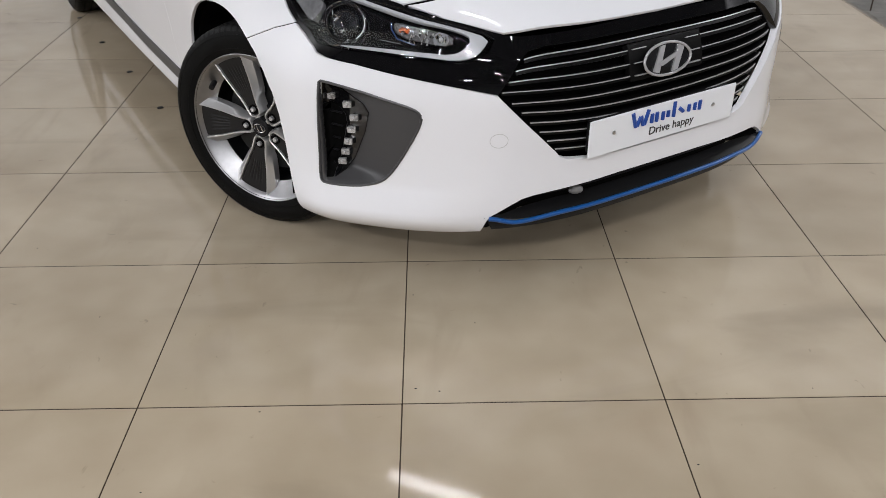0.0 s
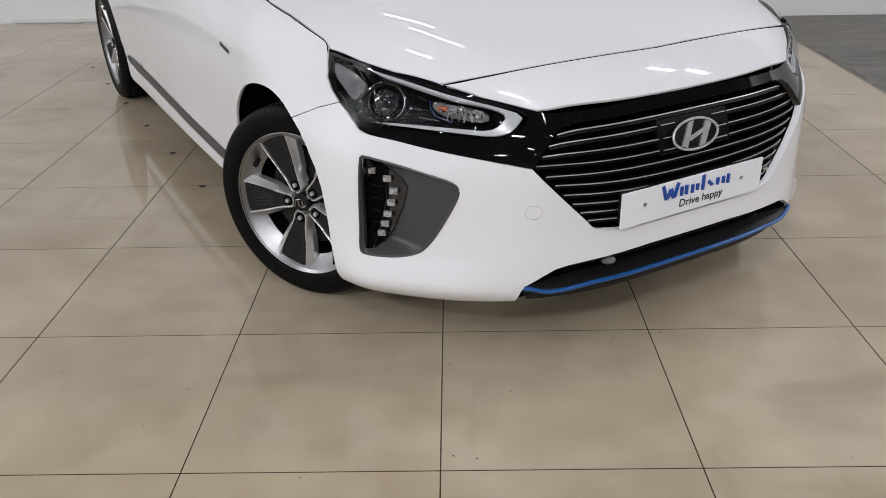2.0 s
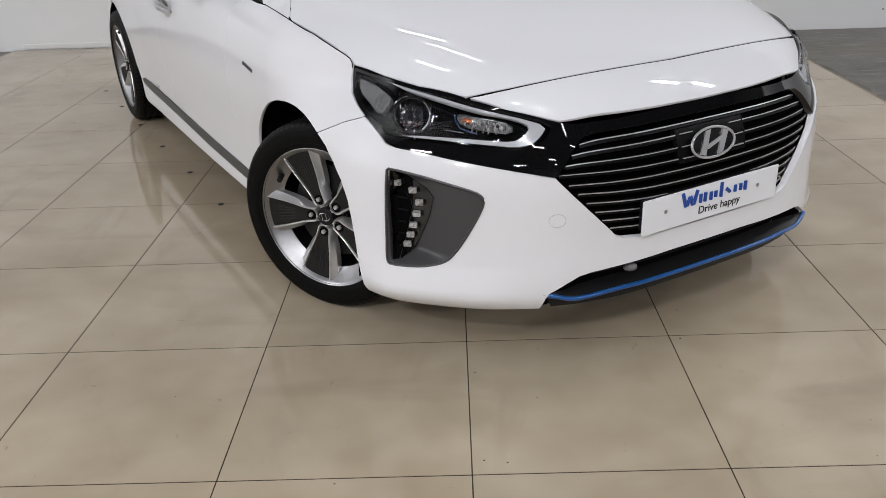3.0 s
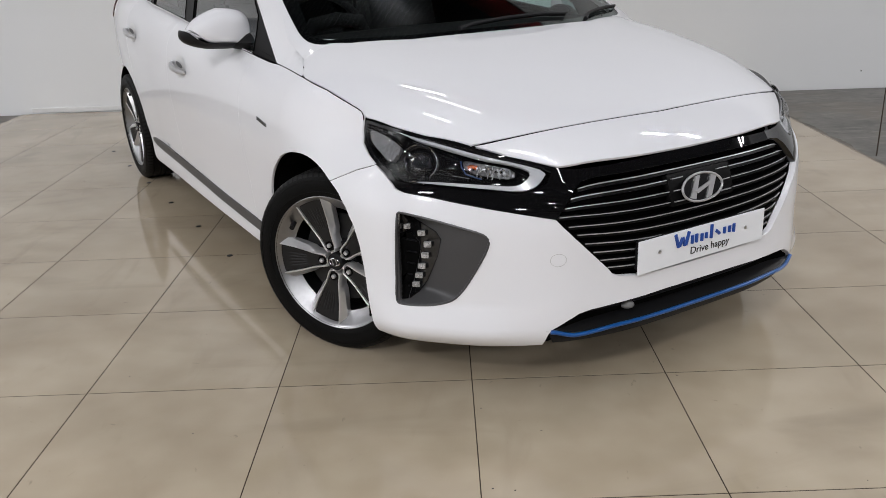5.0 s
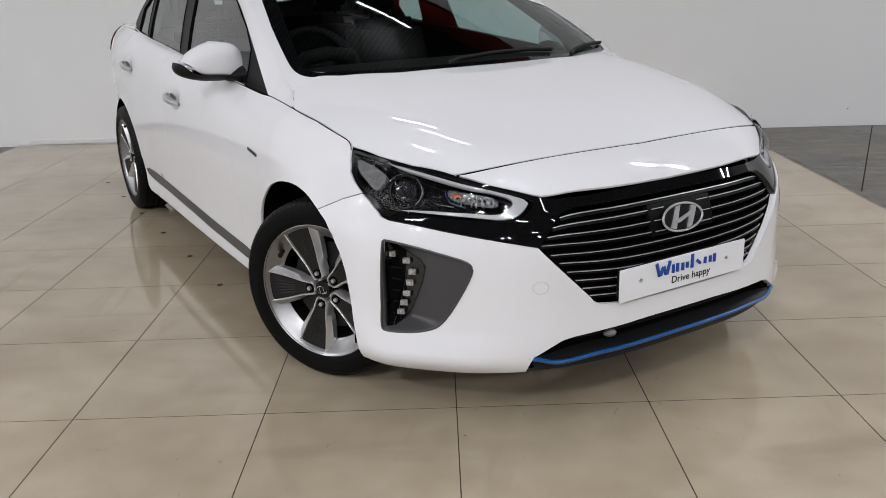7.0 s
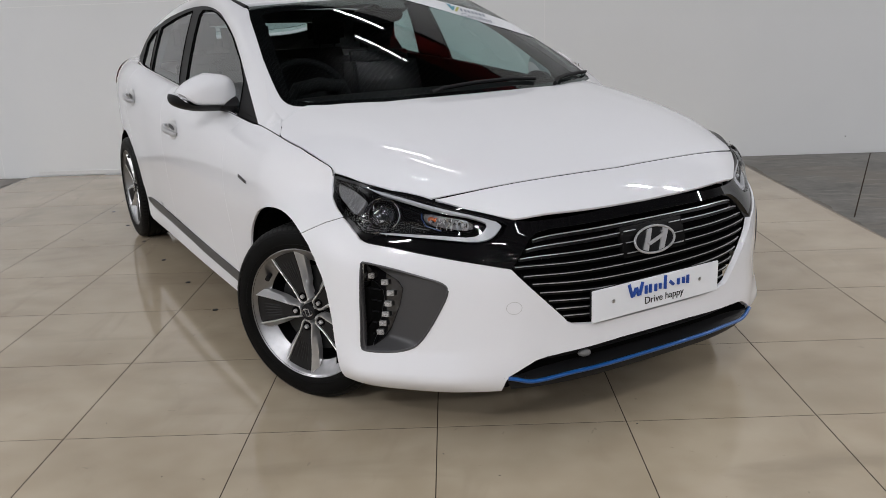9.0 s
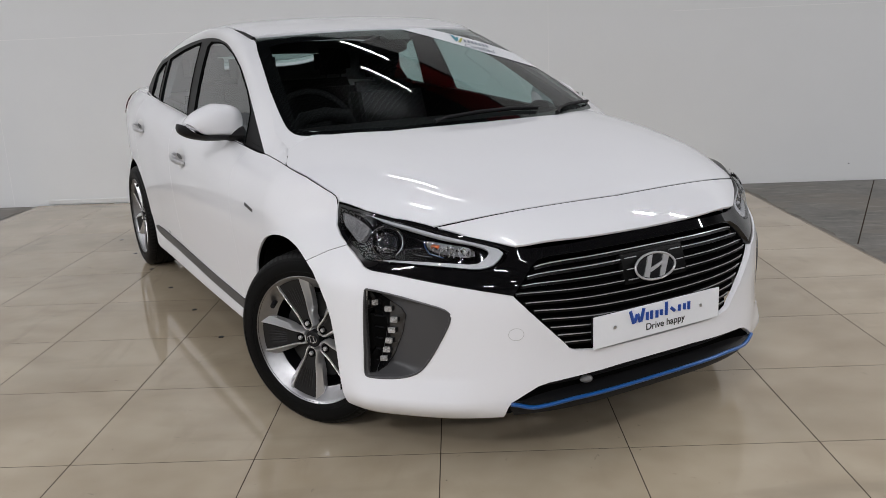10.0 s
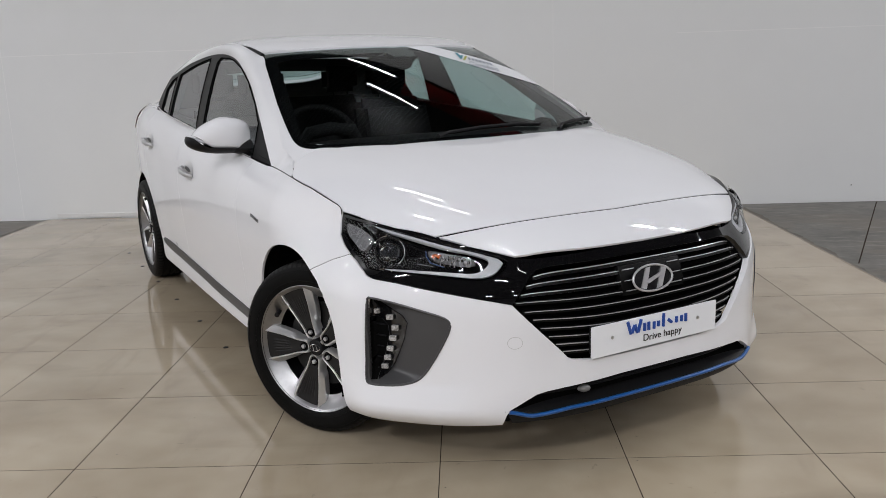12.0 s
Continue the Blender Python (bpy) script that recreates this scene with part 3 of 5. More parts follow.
LAMP_LENS = [(1.170, 0.7920), (1.008, 0.7864), (0.870, 0.7749), (0.734, 0.7551), (0.624, 0.7304), (0.530, 0.7080), (0.500, 0.6950), (0.512, 0.6720), (0.545, 0.6520), (0.600, 0.6451), (0.680, 0.6504), (0.779, 0.6568), (0.878, 0.6621),
             (0.952, 0.6694), (0.983, 0.6925), (1.037, 0.7067), (1.112, 0.7310), (1.155, 0.7500), (1.170, 0.7750)]
band = band_r + mirrored(band_r)
panel("grille_band", band, behind(skirt, 0.004), GLOSS_BLACK, CAR, step=0.03, holes=[LAMP_LENS, mirrored(LAMP_LENS)], depth=0.03, gap=0.001, label="gloss black band joining headlights and grille")
grille = part("grille", bmesh.new(), CAVITY, CAR, "black radiator grille with ten bright slats")
back = GRILLE_HOLE[1:-1]
panel("grille_backing", [(0.0, 0.68)] + [(x * 1.02, z) for x, z in back] + [(0.0, 0.38)] + mirrored([(x * 1.02, z) for x, z in back]), behind(skirt, 0.05), CAVITY, grille, step=0.05, depth=0)


def slat_line(k, d, dz=0.0, a0=None, a1=None):
    pts = []
    e = SLAT_END[k]
    a0, a1 = (-e if a0 is None else a0), (e if a1 is None else a1)
    for i in range(33):
        a = a0 + (a1 - a0) * i / 32
        u = abs(a) / e
        z = SLAT_Z[k] + SLAT_UP[k] * u * u - 0.006 * (u**12) + dz
        pts.append(behind(skirt, d + 0.012 * u**10)(a, z))
    return pts


def ribbon(rings, mat, name, parent, label=""):
    """A closed bar through rings of four points."""
    bm = bmesh.new()
    vr = [[bm.verts.new(p) for p in r] for r in rings]
    for a, b in zip(vr, vr[1:]):
        for k in range(len(a)):
            bm.faces.new((a[k], a[(k + 1) % len(a)], b[(k + 1) % len(a)], b[k]))
    bm.faces.new(vr[0])
    bm.faces.new(vr[-1][::-1])
    return part(name, bm, mat, parent, label)


for k in range(10):
    f0, f1 = slat_line(k, 0.012, 0.003), slat_line(k, 0.012, -0.007)
    b0, b1 = slat_line(k, 0.045, 0.003), slat_line(k, 0.045, -0.007)
    slat = ribbon(list(zip(f0, f1, b1, b0)), SLAT_BLACK, "slat", grille)
    c0, c1 = slat_line(k, 0.009, 0.0030), slat_line(k, 0.009, 0.0006)
    d0, d1 = slat_line(k, 0.012, 0.0030), slat_line(k, 0.012, 0.0006)
    ribbon(list(zip(c0, c1, d1, d0)), SLAT_SILVER, "bright_edge", slat, "satin silver edge")

# radar cover with the round emblem
panel("radar_cover", [(0.125, 0.557), (0.125, 0.650), (-0.125, 0.650), (-0.125, 0.557)], behind(skirt, 0.007), SLAT_BLACK, grille, step=0.03, depth=0.02, label="gloss black cover behind the emblem")
for k in (1, 2, 3):
    for a0, a1 in ((0.068, 0.112), (-0.112, -0.068)):
        c0, c1 = slat_line(k, 0.002, 0.003, a0, a1), slat_line(k, 0.002, 0.0008, a0, a1)
        d0, d1 = slat_line(k, 0.008, 0.003, a0, a1), slat_line(k, 0.008, 0.0008, a0, a1)
        ribbon(list(zip(c0, c1, d1, d0)), SLAT_SILVER, "bright_edge", grille)
emblem = part("emblem", sweep([behind(skirt, -0.006)(0.011 + 0.078 * math.cos(t * math.pi / 32), 0.597 + 0.037 * math.sin(t * math.pi / 32)) for t in range(64)], 0.0036, 8, closed=True), SILVER, CAR, "chrome oval emblem on the grille")


def flat_bar(points, lift, thick, mat, name, parent, fn=skirt):
    """A plate of polygon shape standing proud of fn."""
    bm = bmesh.new()
    top = [bm.verts.new(behind(fn, -lift - thick)(*p)) for p in points]
    low = [bm.verts.new(behind(fn, -lift)(*p)) for p in points]
    bm.faces.new(top)
    bm.faces.new(low[::-1])
    for i in range(len(points)):
        j = (i + 1) % len(points)
        bm.faces.new((top[i], low[i], low[j], top[j]))
    return part(name, bm, mat, parent, smooth=False)


def on_emblem(u, v):
    return (0.011 - 0.078 * u, 0.597 + 0.037 * v)


for quad in ([(-0.64, -0.62), (-0.40, -0.78), (-0.02, 0.88), (-0.24, 0.84)], [(0.16, -0.86), (0.40, -0.76), (0.76, 0.56), (0.52, 0.74)], [(-0.40, -0.16), (-0.27, -0.36), (0.52, 0.16), (0.44, 0.36)]):
    flat_bar([on_emblem(*p) for p in quad], 0.003, 0.005, SILVER, "emblem_bar", emblem)


def emblem_disc():
    bm = bmesh.new()
    bm.faces.new([bm.verts.new(behind(skirt, -0.003)(0.011 + 0.076 * math.cos(t * math.pi / 24), 0.597 + 0.036 * math.sin(t * math.pi / 24))) for t in range(48)])
    part("emblem_disc", bm, GLOSS_BLACK, emblem, smooth=False)


emblem_disc()

# number plate blank with dealer lettering
PL_Y, PL_T = -0.866, 0.006
plate = part("plate", box(bmesh.new(), -0.262, PL_Y, 0.392, 0.246, PL_Y + PL_T, 0.490, 0.002), PLATE, CAR, "white dealer plate with blue and black lettering", smooth=False)
part("plate_holder", box(bmesh.new(), -0.250, PL_Y + PL_T, 0.398, 0.234, PL_Y + 0.03, 0.484, 0.003), BLACK, plate, smooth=False)
for x in (-0.184, 0.164):
    bm = lathe([(0, 0.0001), (0, 0.0055), (0.002, 0.0055), (0.003, 0.003), (0.003, 0.0001)], 16)
    bmesh.ops.rotate(bm, verts=bm.verts, matrix=Matrix.Rotation(radians(-90), 3, "Z"))
    bmesh.ops.translate(bm, verts=bm.verts, vec=(x, PL_Y, 0.446))
    part("screw", bm, SATIN, plate)


def lettering(text, size, mat, parent, m, width=None, name="lettering", shear=0.0):
    cu = bpy.data.curves.new(name, "FONT")
    cu.body, cu.size, cu.align_x, cu.align_y, cu.extrude, cu.shear = text, size, "CENTER", "BOTTOM_BASELINE", 0.0006, shear
    tmp = new(name, cu)
    bpy.context.view_layer.update()
    me = bpy.data.meshes.new_from_object(tmp.evaluated_get(bpy.context.evaluated_depsgraph_get()))
    bpy.data.objects.remove(tmp)
    me.materials.clear()
    me.materials.append(mat)
    if width:
        xs = [v.co.x for v in me.vertices]
        k = width / (max(xs) - min(xs))
        for v in me.vertices:
            v.co.x *= k
    ob = new(name, me)
    ob.parent = parent
    ob.matrix_local = m
    return ob


lettering("Drive happy", 0.031, INK, plate, pose(0.016, PL_Y - 0.0012, 0.411, 90), 0.158)


def stroke(points, r, mat, name, parent):
    """A flat rounded stroke on the plate, in plate coordinates."""
    return part(name, sweep([(x, PL_Y - 0.0008, z) for x, z in points], r, 8, 1.0), mat, parent)


# plain blue shapes of the dealer mark, letter by letter in size
GX, GZ = -0.126, 0.441
for pts in ([(0, 0.040), (0.011, 0.003)], [(0.023, 0.027), (0.014, 0.004)], [(0.024, 0.027), (0.032, 0.003)], [(0.044, 0.040), (0.035, 0.003)], [(0.056, 0.003), (0.056, 0.026)],
            [(0.070, 0.003), (0.070, 0.027)], [(0.088, 0.003), (0.088, 0.024)], [(0.103, 0.007), (0.103, 0.023)], [(0.120, 0.003), (0.120, 0.042)],
            [(0.136, 0.021), (0.148, 0.010)], [(0.165, 0.006), (0.165, 0.024)], [(0.183, 0.006), (0.183, 0.024)], [(0.198, 0.003), (0.198, 0.027)]):
    stroke([(GX + x * 1.20, GZ + z * 1.06) for x, z in pts], 0.0054, BLUE_INK, "plate_mark", plate)

# lower intake: black mouth, grey lip and blue line
shroud = [(0.0, 0.355), (0.40, 0.350), (0.56, 0.330), (0.64, 0.29), (0.62, 0.22), (0.45, 0.205), (0.0, 0.205)]


def mouth_back(a, z):
    """Back of the intake, coming forward to the bumper at both ends."""
    return behind(skirt, 0.005 + 0.055 * (1 - ease(abs(a), 0.40, 0.53)))(a, z)


intake = panel("lower_intake", shroud + mirrored(shroud[1:-1]), mouth_back, CAVITY, CAR, step=0.03, depth=0, label="black lower air intake")


def lip_surface(a, t):
    """Sloping lip from the blue line (0) up and back into the intake (1)."""
    e = min(1.0, abs(a) / 0.50)
    low = Vector(behind(skirt, 0.0)(a, 0.246 + 0.010 * max(0, e - 0.86) / 0.14))
    top = Vector(behind(skirt, 0.05 * (1 - e**6))(a, 0.264 - 0.010 * e**5))
    return tuple(low.lerp(top, t))


panel("lip", [(-0.520, 0.0), (0.520, 0.0), (0.520, 1.0), (-0.520, 1.0)], lip_surface, material("lip_grey", (0.006, 0.006, 0.0065), 0.45, vary=0.1, spec=0.22), intake, step=0.06, depth=0, gap=0, label="dark grey bumper lip")
lip_pts = []
for i in range(61):
    a = -0.508 + 1.016 * i / 60
    e = abs(a)
    lip_pts.append(behind(skirt, -0.003)(a, 0.249 - 0.010 * ease(e, 0.30, 0.44) + 0.016 * ease(e, 0.435, 0.508)))
part("blue_line", sweep(lip_pts, 0.0062, 10), BLUE, intake, "bright blue accent line")
panel("chin", [(-0.50, 0.207), (0.50, 0.207), (0.514, 0.244), (0.43, 0.236), (0.30, 0.240), (0, 0.243), (-0.30, 0.240), (-0.43, 0.236), (-0.514, 0.244)], behind(skirt, 0.004), BLACK, intake, step=0.05, depth=0.0, label="black chin under the blue line")
for a in (0.30, 0.02, -0.24):
    p, q = behind(skirt, 0.05)(a, 0.318), behind(skirt, 0.05)(a, 0.285)
    part("intake_bar", sweep([p, q], 0.006, 6), BLACK, intake)
part("intake_bar", sweep([behind(skirt, 0.045)(-0.44 + 0.88 * i / 24, 0.290) for i in range(25)], 0.006, 6), BLACK, intake)
knob = bmesh.new()
bmesh.ops.create_icosphere(knob, subdivisions=3, radius=0.013)
px, py, pz = behind(skirt, 0.02)(0.262, 0.292)
for v in knob.verts:
    f = 1 + 0.18 * noise.noise(v.co * 90)
    v.co = Vector((px + v.co.x * 1.7 * f, py + v.co.y * f, pz + v.co.z * 0.85 * f))
part("sensor_cap", knob, material("dull_clear", (0.16, 0.16, 0.16), 0.35, vary=0.3), intake, "dull translucent plastic cap in the intake")

# towing-eye cover
ring = [(0.488 + 0.022 * math.cos(t * math.pi / 16), 0.465 + 0.0180 * math.sin(t * math.pi / 16)) for t in range(32)]
part("tow_cover", sweep([behind(skirt, 0.0)(*p) for p in ring], 0.0007, 5, closed=True), material("seam_grey", (0.42, 0.42, 0.42), 0.5, vary=0.05), CAR, "thin round seam of the towing-eye cover")


# fog-lamp corner
def fog_bowl(a, z):
    x, y, zz = skirt(a, z)
    d = 0.065 * ease(a, 0.70, 0.93) * (1 if z > 0.36 else ease(z, 0.318, 0.36))
    d *= 1 - ease(a, 0.918, 0.933)
    return (x + 0.55 * d, y + 0.83 * d, zz)


def lift_of(fn, d, back=Vector((0.45, 0.89, 0))):
    return lambda u, v: tuple(Vector(fn(u, v)) - back * d)


LED_STRIP = [(0.926, 0.575), (0.865, 0.549), (0.824, 0.531), (0.809, 0.511), (0.821, 0.459), (0.853, 0.381), (0.883, 0.345), (0.905, 0.334), (0.906, 0.338), (0.892, 0.373), (0.868, 0.468), (0.871, 0.494), (0.895, 0.516), (0.926, 0.524)]
VENT = [(0.926, 0.522), (0.897, 0.513), (0.875, 0.492), (0.872, 0.468), (0.896, 0.373), (0.910, 0.334), (0.926, 0.334)]
LEDS = [(0.910, 0.536), (0.865, 0.523), (0.848, 0.493), (0.857, 0.459), (0.868, 0.424), (0.878, 0.394), (0.888, 0.365)]
# heavy tone noise in these two paints sparkle and smeared reflections
SMOKE = material("smoked_bezel", (0.05, 0.05, 0.054), 0.12, metal=0.7, vary=0.9, grain=220, blotch=60)
CRYSTAL_SPARKLE = material("lamp_crystal_sparkle", (0.26, 0.26, 0.265), 0.12, metal=0.4, vary=0.8, grain=500, blotch=120)


# tone noise again, for sparkle in the clear elements
LED_CLEAR = material("led_clear", (0.42, 0.42, 0.42), 0.12, metal=0.3, vary=0.9, grain=400, blotch=140)


def fog_corner(mirror):
    sx = -1 if mirror else 1
    f = panel("fog_surround", inset(FOG_R, -0.003), fog_bowl, GREY, CAR, step=0.007, depth=0.0, gap=0, mirror=mirror, lift=-0.0012, label="dark grey plastic bumper corner with a daytime lamp")
    rim = [tuple(Vector(skirt(*p)) * 1) for p in resample(soften(FOG_R, 1), 0.02)]
    part("rim", sweep([(sx * x, y, z) for x, y, z in rim], 0.0035, 6, closed=True), GREY, f)
    panel("lamp_strip", LED_STRIP, lift_of(fog_bowl, 0.004), GLOSS_BLACK, f, step=0.02, depth=0.006, mirror=mirror, gap=0, label="gloss black strip of the daytime lamp")
    panel("vent", VENT, lift_of(fog_bowl, 0.0035), CAVITY, f, step=0.02, depth=0.004, mirror=mirror, gap=0, label="black vent with slats")
    for z in (0.355, 0.39, 0.425, 0.46, 0.495):
        a0 = 0.878 + (0.468 - z) * 0.26 if z < 0.468 else 0.880
        pts = [lift_of(fog_bowl, 0.008)(a0 + (0.918 - a0) * i / 6, z) for i in range(7)]
        part("vent_slat", sweep([(sx * x, y, zz) for x, y, zz in pts], 0.0035, 6, 0.6), BLACK, f)
    for a, z in LEDS:
        c = Vector(lift_of(fog_bowl, 0.013)(a, z))
        bm = bmesh.new()
        box(bm, -0.0105, -0.006, -0.0075, 0.0105, 0.006, 0.0075, 0.0011)
        bmesh.ops.rotate(bm, verts=bm.verts, matrix=Matrix.Rotation(radians(-40 if not mirror else 40), 3, "Z"))
        bmesh.ops.translate(bm, verts=bm.verts, vec=(sx * c.x, c.y, c.z))
        led = part("led", bm, LED_CLEAR, f, "clear faceted lamp element")
        for dx, dz in ((-0.005, 0.002), (0.004, -0.001)):
            bm = bmesh.new()
            bmesh.ops.create_icosphere(bm, subdivisions=1, radius=0.0026)
            bmesh.ops.translate(bm, verts=bm.verts, vec=(sx * (c.x + dx), c.y - 0.0055, c.z + dz))
            part("led_chip", bm, LAMP_WHITE, led)


both(fog_corner)


# headlights
DRL = [(0.977, 0.7866), (0.868, 0.7740), (0.770, 0.7569), (0.674, 0.7400), (0.589, 0.7188), (0.512, 0.6980), (0.529, 0.6770), (0.553, 0.6601), (0.595, 0.6522), (0.671, 0.6577), (0.777, 0.6631), (0.885, 0.6675), (0.884, 0.6708), (0.777, 0.6702), (0.671, 0.6667), (0.604, 0.6634), (0.574, 0.6764),
       (0.556, 0.6974), (0.585, 0.7115), (0.674, 0.7343), (0.769, 0.7520), (0.867, 0.7690), (0.976, 0.7823)]
REFL = [(1.162, 0.7780), (1.120, 0.7760), (0.977, 0.7593), (0.963, 0.7478), (0.977, 0.7263), (0.994, 0.7121), (1.060, 0.7291), (1.140, 0.7520)]
IND = [(0.757, 0.7333), (0.749, 0.7407), (0.673, 0.7246), (0.600, 0.7049), (0.604, 0.6810), (0.672, 0.6847), (0.740, 0.6921)]


def spot(fn, a, z, mirror):
    p = Vector(fn(a, z))
    q = Vector(fn(a + 0.01, z)) - p
    n = q.cross(Vector(fn(a, z + 0.01)) - p).normalized()
    if n.dot(p - MIDDLE) < 0:
        n = -n
    if mirror:
        p.x, n.x = -p.x, -n.x
    return p, n


def turned(profile, at, n, steps=40):
    """A turned piece whose axis points along n; profile is (along, radius)."""
    bm = lathe(profile, steps)
    bmesh.ops.transform(bm, verts=bm.verts, matrix=Matrix.Translation(at) @ Vector((1, 0, 0)).rotation_difference(n).to_matrix().to_4x4())
    return bm


def headlight(mirror):
    lens = panel("headlight", LAMP_LENS, behind(skirt, 0.002), LENS, CAR, step=0.03, depth=0.004, gap=0.001, mirror=mirror, label="clear headlight with dark housing and white light guide")
    lens.visible_shadow = False
    panel("housing", inset(LAMP_LENS, -0.004), behind(skirt, 0.045), GLOSS_BLACK, lens, step=0.04, depth=-0.04, gap=0, mirror=mirror)
    panel("light_guide", soften(DRL, 1), behind(skirt, 0.010), LAMP_WHITE, lens, step=0.02, depth=0.014, gap=0, mirror=mirror, label="white light guide")
    panel("side_reflector", soften(REFL, 1), behind(skirt, 0.010), material("reflector_grey", (0.105, 0.105, 0.11), 0.25, vary=0.5, grain=260, blotch=80), lens, step=0.025, depth=0.012, gap=0, mirror=mirror, label="grey prismatic side reflector")
    # projector
    p, n = spot(behind(skirt, 0.03), 0.883, 0.7287, mirror)
    n = (n + Vector((0, -0.9, 0.1))).normalized()
    part("projector_ring", turned([(-0.02, 0.046), (0.014, 0.045), (0.017, 0.0435), (0.016, 0.042), (0.008, 0.040), (-0.01, 0.036)], p, n), SMOKE, lens, "chrome ring of the projector lamp")
    part("projector_bowl", turned([(-0.03, 0.060), (-0.008, 0.058), (-0.004, 0.050), (-0.012, 0.045)], p, n), SMOKE, lens)
    # tone mottle in the dome stands in for its reflections
    part("projector_lens", turned([(0.002, 0.037), (0.010, 0.034), (0.018, 0.026), (0.023, 0.013), (0.0245, 0.0002)], p, n), material("projector_glass_mottle", (0.014, 0.015, 0.017), 0.04, coat=0.6, vary=0.9, grain=130, blotch=60), lens, "dark domed projector lens")
    side_v = n.cross(Vector((0, 0, 1))).normalized()
    up_v = side_v.cross(n)
    out = -1 if mirror else 1
    # partial bright arcs: ring trim cut to where it glints
    for r, w0, w1, th, mt in ((0.0485, -70, 62, 0.0015, DARK_CHROME), (0.0450, -60, 50, 0.0009, SATIN), (0.0580, -60, -5, 0.0012, DARK_CHROME), (0.0255, 20, 330, 0.0008, DARK_CHROME), (0.052, 95, 150, 0.0016, CHROME)):
        arc = [p + n * (0.019 if r < 0.05 else 0.008) - (side_v * out * math.cos(radians(w)) - up_v * math.sin(radians(w))) * r for w in range(w0, w1 + 1, 8)]
        part("projector_trim_glint", sweep([tuple(q) for q in arc], th, 5), mt, lens)
    # random bright chips in place of broken reflections round the projector
    chips = random.Random(17)
    for k in range(46):
        w, r = radians(chips.uniform(95, 285)), chips.uniform(0.018, 0.064)
        q = p + n * (0.022 - 0.016 * (r / 0.064) ** 2) - (side_v * out * math.cos(w) - up_v * math.sin(w)) * r
        d = (side_v * chips.uniform(-1, 1) + up_v * chips.uniform(-1, 1)).normalized() * chips.uniform(0.002, 0.0075)
        part("glint_chip", sweep([tuple(q - d), tuple(q + n * 0.001), tuple(q + d)], [0.0004, chips.uniform(0.0007, 0.0017), 0.0004], 5), chips.choice((CHROME, DARK_CHROME, DARK_CHROME, SATIN)), lens)
    sx = -1 if mirror else 1
    for line in (((1.034, 0.7782), (0.977, 0.7593)), ((0.786, 0.6876), (0.733, 0.6819)), ((0.923, 0.7704), (0.875, 0.7659))):
        part("chrome_line", sweep([(sx * x, y, z) for x, y, z in (behind(skirt, 0.016)(*q) for q in line)], 0.0016, 5), CHROME, lens)
    # indicator
    panel("indicator_bowl", soften(IND, 1), behind(skirt, 0.030), CRYSTAL_SPARKLE, lens, step=0.015, depth=-0.012, gap=0, mirror=mirror, label="chrome faceted indicator bowl")
    # bowl facets, some plain white: bright reflections put into their colour
    cut = random.Random(29)
    for k in range(60):
        a, z = cut.uniform(0.620, 0.738), cut.uniform(0.685, 0.726)
        if z > 0.703 + 0.16 * (a - 0.60) or z < 0.685 + 0.06 * max(0, a - 0.69):
            continue
        lean, high = cut.uniform(-0.004, 0.006), cut.uniform(0.002, 0.006)
        part("bowl_glint_facet", sweep([(sx * x, y, z) for x, y, z in (behind(skirt, 0.027)(a, z - high), behind(skirt, 0.024)(a + lean, z + high))], cut.uniform(0.0008, 0.0022), 5), cut.choice((SILVER, CHROME, LAMP_WHITE, DARK_CHROME)), lens)
    panel("amber_reflector", [(0.742, 0.7226), (0.734, 0.7305), (0.711, 0.7255), (0.715, 0.7122), (0.738, 0.7080)], behind(skirt, 0.0265), material("amber_dim", (0.34, 0.085, 0.03), 0.2, metal=0.4, vary=0.9, grain=300, blotch=90), lens, step=0.02, depth=0, gap=0, mirror=mirror, label="amber tinted reflector")
    p, n = spot(behind(skirt, 0.026), 0.719, 0.7175, mirror)
    part("bulb", turned([(-0.01, 0.005), (0.000, 0.005), (0.002, 0.003), (0.003, 0.0002)], p, n, 20), AMBER, lens, "amber indicator bulb")
    p, n = spot(behind(skirt, 0.020), 0.631, 0.6946, mirror)
    part("reflector_cup", turned([(0.0, 0.018), (-0.008, 0.010), (-0.012, 0.0002)], p, n, 24), CHROME, lens)
    # white bulb shape in place of a bright spark in the lamp
    part("spark_bulb", turned([(-0.008, 0.006), (0.002, 0.006), (0.006, 0.003), (0.007, 0.0002)], p, n, 16), LAMP_WHITE, lens, "white bulb shape standing in for a bright spark")
    edge = [behind(skirt, 0.022)(a, z) for a, z in ((0.761, 0.7361), (0.758, 0.7186), (0.744, 0.6899), (0.698, 0.6795))]
    sx = -1 if mirror else 1
    part("blue_edge", sweep([(sx * x, y, z) for x, y, z in edge], 0.0019, 6), material("lamp_blue", (0.012, 0.035, 0.11), 0.2, vary=0.05), lens, "blue tinted edge")


both(headlight)

# ---------------------------------------------------------------- body sides
FENDER_TOP = [(1.187, 0.803), (1.192, 0.813), (1.204, 0.823), (1.223, 0.829), (1.259, 0.837), (1.324, 0.851), (1.397, 0.865), (1.48, 0.874), (1.577, 0.8815), (1.697, 0.8895), (1.818, 0.897)]
ARCH_TOP = [(1.247, 0.623), (1.329, 0.652), (1.426, 0.669), (1.516, 0.662), (1.585, 0.643), (1.640, 0.616), (1.728, 0.547), (1.780, 0.469), (1.808, 0.36), (1.815, 0.185)]
Y0 = 1.447


